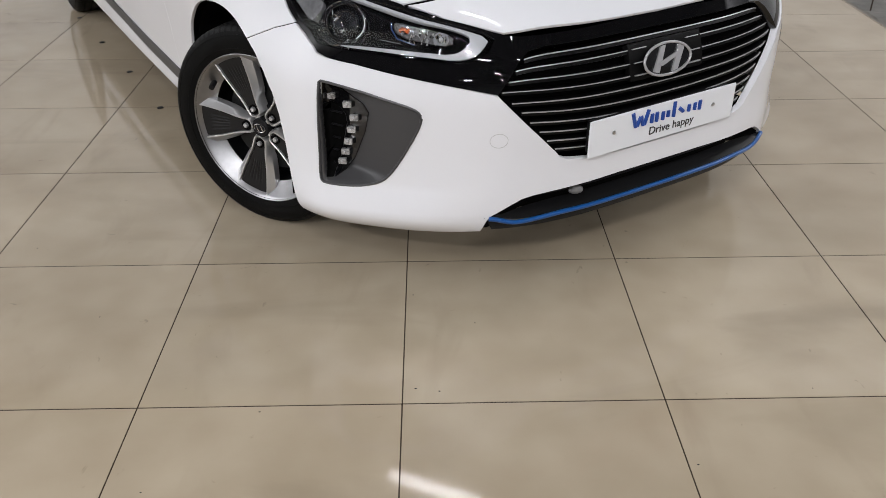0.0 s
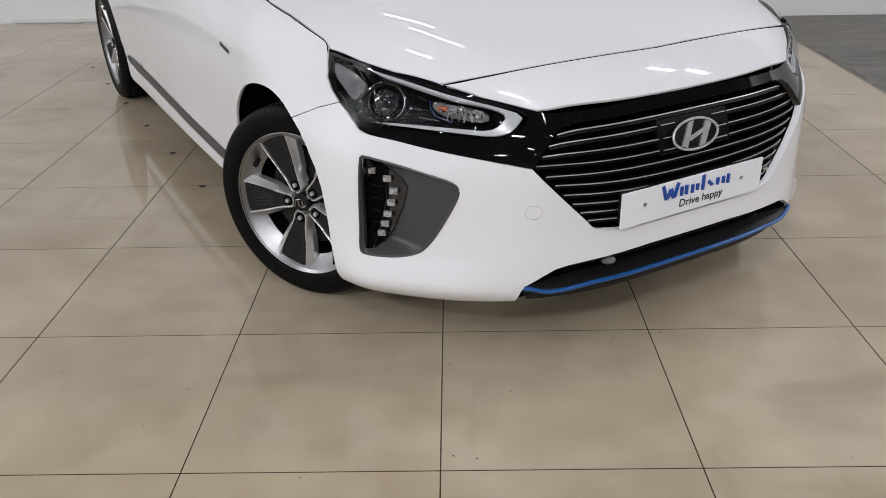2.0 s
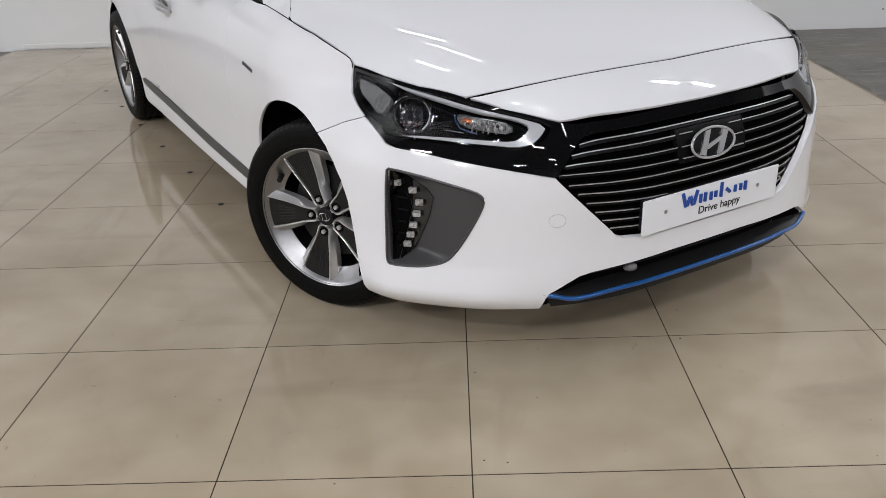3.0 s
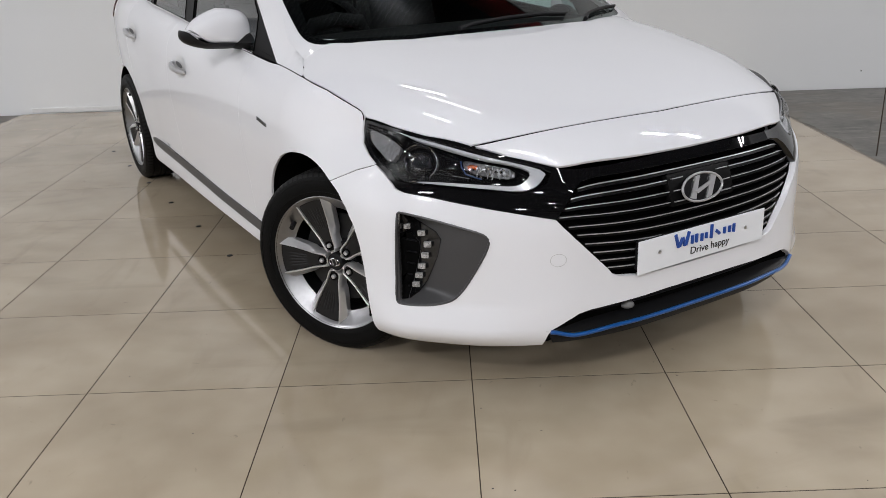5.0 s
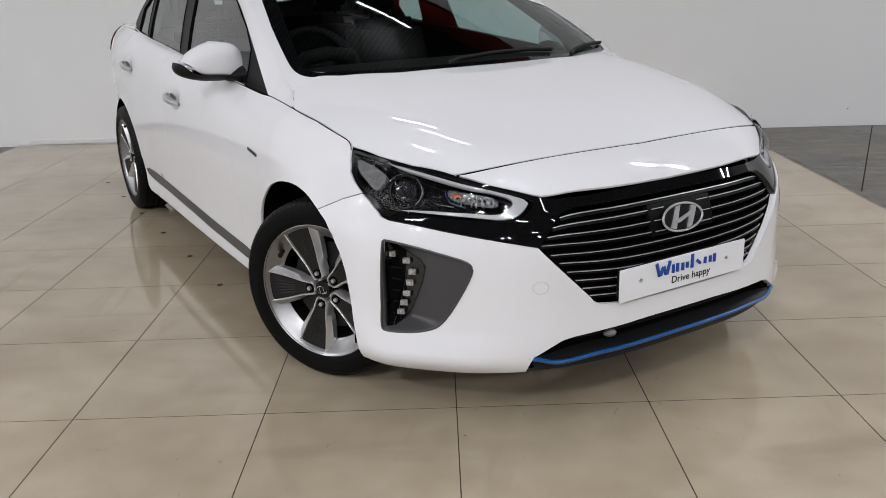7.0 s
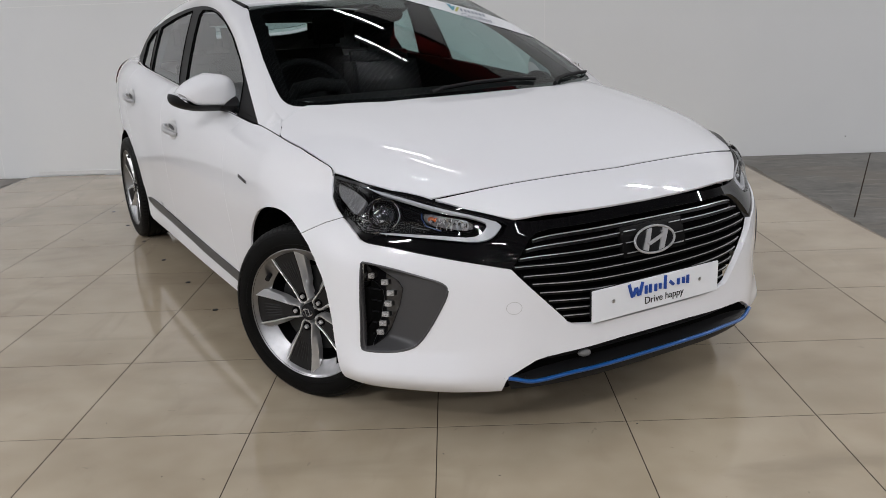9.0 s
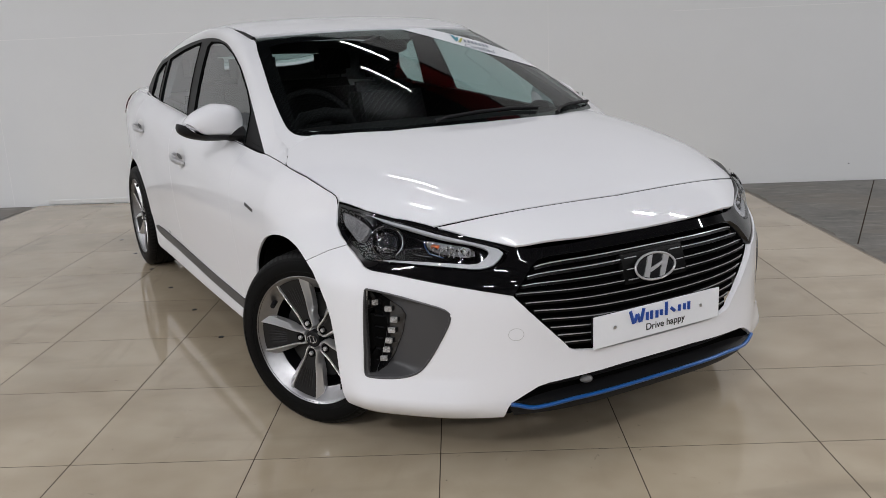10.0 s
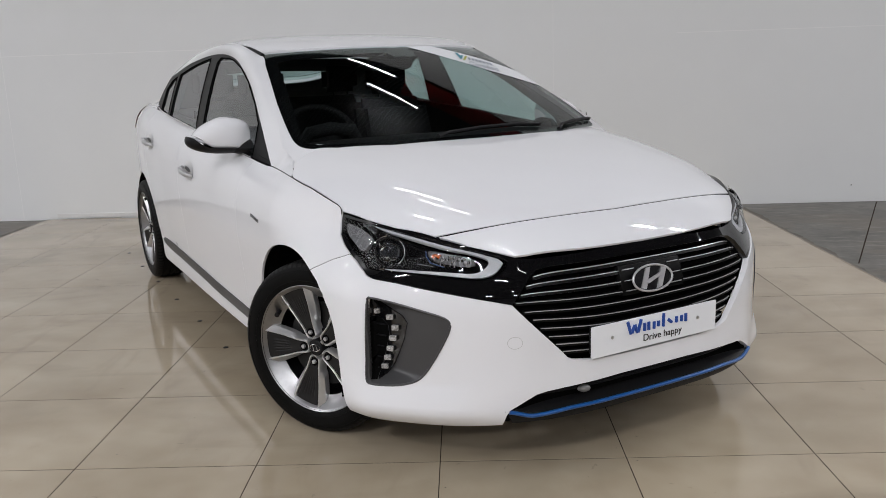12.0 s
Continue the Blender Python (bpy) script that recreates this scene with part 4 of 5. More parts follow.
def door_top(a0, a1, n=8):
    return [(a0 + (a1 - a0) * i / n, 0.888 + rise(a0 + (a1 - a0) * i / n - Y0)) for i in range(n + 1)]


D0, D1, D2 = 2.03, 3.03, 3.86
RA = 2.718 + Y0 + 0.005
rear_arch = [(RA - 0.388 * math.cos(t * math.pi / 18), 0.312 + 0.352 * math.sin(t * math.pi / 18)) for t in range(-2, 20)]
SILL = 0.302


def door_low(a):
    return 0.325 + 0.027 * (a - 2.0)


def side(mirror):
    fender = LAMP_OUT[::-1] + FENDER_TOP[1:] + door_top(1.9, D0, 2) + [(D0, 0.7), (D0 - 0.02, 0.5), (D0 - 0.03, SILL), (D0 - 0.03, 0.206), (1.822, 0.206)] + soften(ARCH_TOP[::-1][1:], 2, False) + SEAM_R[::-1][1:-1]
    panel("front_fender", fender, skirt, PAINT, CAR, step=0.03, depth=0.009, mirror=mirror, label="white painted front wing")
    door = door_top(D0, D1) + [(D1 + 0.02, 0.7), (D1, 0.5), (D1 - 0.02, door_low(D1)), (D0 - 0.03, door_low(D0)), (D0 - 0.02, 0.5), (D0, 0.7)]
    fd = panel("front_door", door, skirt, PAINT, CAR, step=0.045, depth=0.02, gap=0.0013, mirror=mirror, label="white painted front door")
    rdoor = door_top(D1, D2) + [(D2 + 0.06, 0.86), (D2 + 0.05, 0.72)] + [(D2 + 0.03, 0.62)] + rear_arch[4:8][::-1] + [(RA - 0.384, door_low(3.79)), (D1 - 0.02, door_low(D1)), (D1, 0.5), (D1 + 0.02, 0.7)]
    rd = panel("rear_door", rdoor, skirt, PAINT, CAR, step=0.045, depth=0.02, gap=0.0013, mirror=mirror, label="white painted rear door")
    quarter = door_top(D2, 4.72, 6) + [(4.85, 1.04), (4.93, 0.94), (4.95, 0.7), (4.93, 0.5), (4.80, 0.30), (4.62, 0.22)] + rear_arch[7:-1][::-1] + [(D2 + 0.03, 0.62), (D2 + 0.05, 0.72), (D2 + 0.06, 0.86)]
    panel("rear_quarter", quarter, skirt, PAINT, CAR, step=0.045, depth=0.02, mirror=mirror, label="white painted rear quarter")
    sill = panel("sill", [(D0 - 0.03, 0.212), (2.6, 0.214), (3.2, 0.214), (RA - 0.50, 0.206), (RA - 0.455, 0.220), (RA - 0.425, 0.290), (RA - 0.384, door_low(3.79)), (D0 - 0.03, door_low(D0))], behind(skirt, 0.002), PAINT, CAR, step=0.05, depth=0.03, gap=0, mirror=mirror, label="white painted sill")
    panel("side_moulding", [(1.86, 0.262), (2.5, 0.275), (2.7, 0.283), (3.2, 0.292), (3.45, 0.292), (3.61, 0.297), (3.68, 0.310), (3.70, 0.323), (3.65, 0.336), (3.49, 0.342), (3.19, 0.338), (2.68, 0.327), (2.38, 0.317), (1.86, 0.304)], behind(skirt, -0.003), GREY, sill, step=0.04, depth=0.012, gap=0, mirror=mirror, label="dark grey plastic side moulding")
    # wheel arch liners
    sx = -1 if mirror else 1
    for c in (0.0, 2.718):
        rows = []
        for t in range(-1, 21):
            w = t * math.pi / 18
            rows.append([(sx * -x, c - 0.02 - 0.372 * math.cos(w), 0.312 + 0.355 * math.sin(w)) for x in (0.862, 0.75, 0.55)])
        me_v = [p for r in rows for p in r] + [(sx * -0.55, c - 0.02, 0.312)]
        fcs = []
        for i in range(len(rows) - 1):
            for j in range(2):
                fcs.append((i * 3 + j, i * 3 + j + 1, i * 3 + 4 + j, i * 3 + 3 + j))
            fcs.append((i * 3 + 2, len(me_v) - 1, i * 3 + 5))
        mesh_object("arch_liner", me_v, fcs, CAVITY, CAR, "black wheel arch liner")
    # name badge on the wing
    flat_bar([(1.829, 0.729), (1.738, 0.717), (1.738, 0.706), (1.829, 0.718)], 0.0, 0.003, DARK_CHROME, "wing_badge", CAR) if not mirror else None

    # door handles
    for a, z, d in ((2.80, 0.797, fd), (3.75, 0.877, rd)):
        cup = [(a + 0.082 * math.cos(t * math.pi / 12), z + 0.004 + 0.048 * math.sin(t * math.pi / 12)) for t in range(24)]
        panel("handle_recess", cup, behind(skirt, -0.002), material("recess_white", (0.62, 0.62, 0.62), 0.3, coat=0.6, vary=0.02), d, step=0.02, depth=0.0, gap=0, mirror=mirror)
        # flat dark oval paints the shade of the gap behind the handle
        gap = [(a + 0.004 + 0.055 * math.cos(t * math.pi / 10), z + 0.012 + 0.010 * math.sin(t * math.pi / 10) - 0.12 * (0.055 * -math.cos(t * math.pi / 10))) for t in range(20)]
        panel("handle_gap_shade", gap, behind(skirt, -0.0035), material("handle_shade", (0.10, 0.10, 0.10), 0.5, vary=0.05), d, step=0.02, depth=0.0, gap=0, mirror=mirror)
        pts = []
        for i in range(13):
            t = i / 12
            b = 0.030 * math.sin(math.pi * t) ** 0.6
            pts.append(behind(skirt, -0.004 - b)(a + 0.095 - 0.19 * t, z + 0.014 - 0.026 * t))
        part("door_handle", sweep([(sx * x, y, zz) for x, y, zz in pts], [0.006 + 0.006 * math.sin(math.pi * i / 12) for i in range(13)], 8, 1.4), SILVER, d, "bright silver door handle")


both(side)


def quarter_top(mirror):
    rows = []
    for i in range(17):
        a = 3.9 + 0.42 * i / 16
        y = a - Y0
        p, q = Vector(skirt(a, 0.885 + rise(y))), Vector(upper(y, 1.075))
        rows.append([tuple(p.lerp(q, k / 4) + Vector((-0.012, 0, 0.004)) * math.sin(math.pi * k / 4)) for k in range(5)])
    loft("quarter_top", rows, PAINT, CAR, mirror)


both(quarter_top)

# tail
END = CHORD[-1]
panel("rear_bumper", [(4.80, 0.28), (END - 0.001, 0.26), (END - 0.001, 0.70), (4.95, 0.70), (4.93, 0.5)], skirt, PAINT, CAR, step=0.06, depth=0.02)
panel("rear_bumper", [(4.80, 0.28), (END - 0.001, 0.26), (END - 0.001, 0.70), (4.95, 0.70), (4.93, 0.5)], skirt, PAINT, CAR, step=0.06, depth=0.02, mirror=True)
for mirror in (False, True):
    panel("tailgate_side", [(4.95, 0.70), (END - 0.001, 0.70), (END - 0.001, 1.03), (5.2, 1.03), (4.99, 0.93)], skirt, PAINT, CAR, step=0.06, depth=0.02, mirror=mirror)
    panel("tail_lamp", [(4.74, 1.046), (4.66, 1.010), (4.60, 0.965), (4.60, 0.925), (4.66, 0.905), (5.2, 0.93), (5.2, 1.03), (4.95, 1.055)], behind(skirt, -0.006), RED_LENS, CAR, step=0.04, depth=0.02, mirror=mirror, label="dark red tail lamp")

# ---------------------------------------------------------------- cabin shell
DLO = [(0.393, 0.889), (0.557, 0.981), (0.702, 1.063), (0.910, 1.173), (1.040, 1.228), (1.155, 1.268), (1.309, 1.311), (1.507, 1.338), (1.712, 1.341), (1.91, 1.325), (2.103, 1.298), (2.393, 1.236), (2.46, 1.200), (2.51, 1.150), (2.543, 1.095), (2.530, 1.064)]
FRONT_GLASS = [(0.690, 1.040), (0.80, 1.112), (1.001, 1.209), (1.163, 1.266), (1.321, 1.304), (1.42, 1.318), (1.548, 1.322), (1.575, 1.30), (1.392, 1.000), (1.385, 0.978), (0.64, 0.918), (0.660, 0.98)]
REAR_GLASS = [(1.713, 1.322), (1.83, 1.31), (1.957, 1.291), (2.176, 1.246), (2.07, 1.028), (1.50, 0.986)]
QUARTER = [(2.235, 1.234), (2.32, 1.215), (2.40, 1.165), (2.36, 1.052), (2.125, 1.032)]
FRONT_LEFT = FRONT_GLASS[:6] + [(1.60, 1.318), (1.635, 1.298), (1.640, 1.020), (1.630, 1.000), (0.64, 0.918), (0.660, 0.98)]
REAR_LEFT = [(1.90, 1.300), (1.957, 1.291), (2.176, 1.246), (2.32, 1.205), (2.36, 1.060), (2.03, 1.032)]
BELT_LINE = [(0.393 + 0.237 * i, 0.892 + rise(0.393 + 0.237 * i)) for i in range(10)]


def cabin(mirror):
    sx = -1 if mirror else 1
    frame_out = DLO + BELT_LINE[::-1][1:]
    panes = [FRONT_GLASS, REAR_GLASS, QUARTER] if not mirror else [FRONT_LEFT, REAR_LEFT]
    fr = panel("window_frame", frame_out, upper, FRAME_BLACK, CAR, step=0.04, holes=panes, depth=0.008, gap=0.0, mirror=mirror, label="black side window surround")
    for g in panes:
        w = panel("side_window", g, behind(upper, 0.004), GLASS, fr, step=0.1, depth=0, gap=-0.004, mirror=mirror, label="green tinted side window")
        w.visible_shadow = False
        ring = resample(g + g[:1], 0.03, False)[:-1]
        part("window_gasket", sweep([(sx * x, y, z) for x, y, z in (behind(upper, -0.0005)(y, z) for y, z in ring)], 0.0030, 6, closed=True), CAVITY, fr, "thin black rubber gasket")
    part("belt_trim", sweep([(sx * x, y, z) for x, y, z in (behind(upper, -0.006)(y, z + 0.003) for y, z in BELT_LINE[1:-1] + [(2.45, 1.058), (2.52, 1.062)])], 0.0055, 6), CHROME, fr, "bright strip under the side windows")
    # painted pillar, roof rail and rear quarter
    c1 = [(-0.786, 0.170, 0.879), (-0.786, 0.235, 0.883), (-0.785, 0.30, 0.887), (-0.784, 0.35, 0.890), upper(0.393, 0.892)] + [upper(y, z) for y, z in DLO[1:]] + [upper(2.75, 1.07), upper(3.0, 1.07), upper(3.3, 1.068)]
    c2 = [bonnet(-0.774, 0.176), bonnet(-0.760, 0.219), bonnet(-0.727, 0.286), screen(-1, -0.005), screen(-1, 0.05)] + [screen(-1, v) for v in (0.14, 0.30, 0.55, 0.70, 0.83, 0.99)]
    c2 += [roof(-lerp_table(y, ROOF_W), y) for y in (1.30, 1.55, 1.80, 2.06, 2.45, 2.75, 2.95, 3.08, 3.2, 3.3, 3.42, 3.55)]
    n = min(len(c1), len(c2))
    rows = []
    m = 80
    for i in range(m + 1):
        f = i / m * (n - 1)
        k = min(int(f), n - 2)
        t = f - k

        def cat(c):
            p0, p1, p2, p3 = (Vector(c[max(0, min(n - 1, k + j))]) for j in (-1, 0, 1, 2))
            if k < 4:
                return p1.lerp(p2, t)
            return 0.5 * ((2 * p1) + (-p0 + p2) * t + (2 * p0 - 5 * p1 + 4 * p2 - p3) * t * t + (-p0 + 3 * p1 - 3 * p2 + p3) * t**3)

        a, b = cat(c1), cat(c2)
        out = Vector((-0.8, -0.1, 0.55)).normalized()
        row = []
        for j in range(9):
            s = j / 8
            row.append(tuple(a.lerp(b, s) + out * (0.018 * math.sin(math.pi * s)) * ease(i, 18, 30)))
        rows.append(row)
    loft("roof_rail", rows, PAINT, CAR, mirror, "white painted pillar and roof rail")
    loft("inner_trim", [[tuple(Vector(p) + Vector((0.028, 0.01, -0.022))) for p in row] for row in rows[6:]], LINER, CAR, mirror, "dark grey inner pillar trim")
    edge = [roof(-lerp_table(y, ROOF_W) + 0.004, y) for y in (1.075, 1.11, 1.15, 1.19, 1.23, 1.27, 1.31)]
    if not mirror:
        part("roof_moulding", sweep([(sx * x, y, z - 0.003) for x, y, z in edge], [0.011, 0.011, 0.010, 0.009, 0.007, 0.005, 0.002], 8, 0.6), BLACK, CAR, "black roof moulding")


both(cabin)
edge_l = [(-lerp_table(y, ROOF_W) + 0.012, y) for y in (1.10, 1.25, 1.4, 1.6, 1.8, 2.0, 2.2, 2.35)]
front_edge = [(-0.45, 1.020), (-0.3, 0.948), (-0.15, 0.900), (0, 0.882)]
half = front_edge[::-1] + edge_l + [(-0.4, 2.40), (-0.2, 2.43), (0, 2.44)]
panel("roof", half + mirrored(half[1:-1]), roof, PAINT, CAR, step=0.06, depth=0.015, label="white painted roof")
hatch = soften([(0, 2.74), (-0.3, 2.745), (-0.47, 2.74), (-0.455, 2.86), (-0.40, 2.99), (-0.32, 3.06), (-0.2, 3.09), (0, 3.10)], 1, False)
rg = panel("rear_window", hatch + mirrored(hatch[1:-1]), roof, GLASS, CAR, step=0.1, depth=0, gap=0, label="tinted rear window")
rg.visible_shadow = False
surround = [(0, 2.44), (-0.3, 2.43), (-0.56, 2.37), (-0.57, 2.9), (-0.535, 3.58), (0, 3.61)]
panel("tailgate", surround + mirrored(surround[1:-1]), roof, PAINT, CAR, step=0.07, holes=[hatch + mirrored(hatch[1:-1])], depth=0.02, label="white painted tailgate")

for mirror in (False, True):
    foot = [(-1.0, 0.42), (-0.994, 0.264), (-0.980, 0.10), (-0.966, 0.045), (-0.940, 0.012), (-0.90, 0.0), (-0.84, -0.005), (-0.84, -0.085), (-1.04, -0.085)]
    panel("pillar_foot", soften(foot, 1), behind(screen, -0.0012), PAINT, CAR, step=0.03, depth=0.0, gap=0, mirror=mirror, bend=lambda u, v: Vector((-0.75 * ease(-u, 0.86, 0.97), 0.1, -0.1)), label="white painted foot of the windscreen pillar")
    # white filler added under the bonnet seam so the gap reads lighter
    panel("bonnet_seam_filler", [(-0.772, 0.12), (-0.756, 0.26), (-0.730, 0.32), (-0.720, 0.38), (-0.69, 0.44), (-0.60, 0.30), (-0.68, 0.20), (-0.75, 0.10)], behind(bonnet, 0.003), PAINT, CAR, step=0.03, depth=0, gap=0, mirror=mirror)

inner = [(0, 2.43), (-0.3, 2.42), (-0.55, 2.36), (-0.56, 2.9), (-0.52, 3.56), (0, 3.59)]
panel("tailgate_trim", inner + mirrored(inner[1:-1]), behind(roof, 0.026), LINER, CAR, step=0.08, holes=[hatch + mirrored(hatch[1:-1])], depth=0)

# windscreen
ws = panel("windscreen", [(-0.995, -0.02), (0.995, -0.02), (0.995, 1.005), (-0.995, 1.005)], screen, SCREEN, CAR, step=0.08, depth=0, gap=0, label="large raked windscreen")
ws.visible_shadow = False
frit = [(-0.93, 0.06), (-0.86, 0.035), (-0.5, 0.02), (0.5, 0.02), (0.86, 0.035), (0.93, 0.06), (0.925, 0.5), (0.92, 0.88), (0.84, 0.905), (0.3, 0.93), (0.12, 0.925), (0.09, 0.86), (-0.09, 0.86), (-0.12, 0.925), (-0.3, 0.93), (-0.84, 0.905), (-0.92, 0.88), (-0.925, 0.5)]
panel("windscreen_border", [(-1.0, -0.02), (1.0, -0.02), (1.0, 1.01), (-1.0, 1.01)], behind(screen, 0.004), GLOSS_BLACK, ws, step=0.06, holes=[frit], depth=0.0, gap=0, label="black printed windscreen border")
strip = [(0.095, 0.995), (0.356, 1.0), (0.734, 0.815), (0.99, 0.645), (0.99, 0.44), (0.625, 0.625), (0.345, 0.816)]
sticker = panel("sun_strip", strip, behind(screen, -0.002), PLATE, ws, step=0.08, depth=0, gap=0, label="white dealer sun strip sticker on the windscreen")


# print on the sun strip
TEAL, OLIVE, GREY_INK = material("teal_ink", (0.05, 0.25, 0.32), 0.5, vary=0.03), material("olive_ink", (0.35, 0.36, 0.06), 0.5, vary=0.03), material("grey_ink", (0.16, 0.19, 0.24), 0.5, vary=0.03)


def on_strip(p, q):
    """Strip coordinates: p along the strip and q across it, to the windscreen's own."""
    return (0.480 + 0.225 * p + 0.050 * q, 0.712 - 0.092 * p + 0.055 * q)


def strip_bar(points, mat, name):
    bm = bmesh.new()
    bm.faces.new([bm.verts.new(behind(screen, -0.004)(*on_strip(*p))) for p in points])
    return part(name, bm, mat, sticker, smooth=False)


strip_bar([(-0.42, 2.6), (-0.30, 2.6), (-0.20, 1.3), (-0.26, 0.9)], TEAL, "printed_mark")
strip_bar([(-0.26, 0.9), (-0.20, 1.3), (-0.14, 2.3), (-0.22, 2.3)], TEAL, "printed_mark")
strip_bar([(-0.20, 0.9), (-0.12, 0.9), (0.02, 2.3), (-0.06, 2.3)], OLIVE, "printed_mark")
for k in range(7):
    strip_bar([(0.02 + 0.13 * k, 1.25), (0.09 + 0.13 * k, 1.25), (0.09 + 0.13 * k, 2.0), (0.02 + 0.13 * k, 2.0)], GREY_INK, "printed_bar")
word = lettering("Certified", 1.0, GREY_INK, sticker, Matrix(), 1.0)
for v in word.data.vertices:
    v.co = Vector(behind(screen, -0.0045 - 0.3 * max(0, v.co.z))(*on_strip(v.co.x + 0.5, v.co.y * 1.25)))

# ---------------------------------------------------------------- wheels (axle along x, outer face towards -x)
INSERT_W = [(0.036, 0.001), (0.039, 0.0095), (0.044, 0.0145), (0.050, 0.0172), (0.0565, 0.0185), (0.075, 0.0205), (0.095, 0.0245), (0.11, 0.0285), (0.15, 0.0385), (0.19, 0.0465), (0.214, 0.0510)]
SPOKE_OUT = [(0.030, 0.0095), (0.06, 0.0088), (0.088, 0.0095), (0.100, 0.0145), (0.13, 0.0175), (0.17, 0.0205), (0.2215, 0.0245)]
INSERT = material("spoke_insert", (0.013, 0.0125, 0.0125), 0.5, vary=0.1, grain=300, spec=0.2)


def face_x(r):
    return lerp_table(r, [(0.0, -0.066), (0.06, -0.067), (0.13, -0.071), (0.19, -0.077), (0.225, -0.081)])


def polar(r, t, x, phi):
    c, s = math.cos(phi), math.sin(phi)
    return (x, r * c - t * s, r * s + t * c)


def spoke_mesh(phi):
    """A petal-shaped spoke: raised bright lip round the insert, sloping sides that widen outwards past an elbow."""
    bm = bmesh.new()
    rows = []
    radii = [0.030, 0.033, 0.036, 0.0375, 0.039, 0.0415, 0.044, 0.047, 0.050, 0.0565, 0.065, 0.075, 0.085, 0.091, 0.096, 0.101, 0.108] + [0.118 + 0.0115 * i for i in range(10)]
    for r in radii:
        x = face_x(r)
        wi = lerp_table(r, INSERT_W) if r >= 0.036 else 0.0005
        lip = wi + (0.0052 if r < 0.09 else 0.0046)
        wo = wi + lerp_table(r, SPOKE_OUT)
        deep = 0.010 if wi > 0.001 else 0.0
        row = [(wo * 0.99, x + 0.040), (wo, x + 0.0165), (lip + 0.0008, x + 0.0030), (lip - 0.0010, x), (wi + 0.0012, x), (wi, x + 0.0012), (wi * 0.985, x + deep)]
        ts = [(-t, xx) for t, xx in row] + [(t, xx) for t, xx in row[::-1]]
        rows.append([bm.verts.new(polar(math.sqrt(max(1e-6, r * r - t * t * 0.6)), t, xx, phi)) for t, xx in ts])
    for a, b in zip(rows, rows[1:]):
        for k in range(len(a) - 1):
            bm.faces.new((a[k], a[k + 1], b[k + 1], b[k]))
    return bm


def insert_mesh(phi):
    bm = bmesh.new()
    rows = []
    for i in range(33):
        r = 0.0385 + (0.2135 - 0.0385) * i / 32
        wi, x = lerp_table(r, INSERT_W) - 0.0008, face_x(r)
        row = []
        for j in range(25):
            t = -wi + 2 * wi * j / 24
            groove = 0.0022 if (j % 3 == 0 and 5 < j < 19 and 0.120 < r < 0.190) else 0.0
            edge = 0.003 if j in (0, 24) else 0.0
            row.append(bm.verts.new(polar(math.sqrt(max(1e-6, r * r - t * t * 0.6)), t, x + 0.0045 + groove + edge, phi)))
        rows.append(row)
    for a, b in zip(rows, rows[1:]):
        for k in range(24):
            bm.faces.new((a[k], a[k + 1], b[k + 1], b[k]))
    return bm


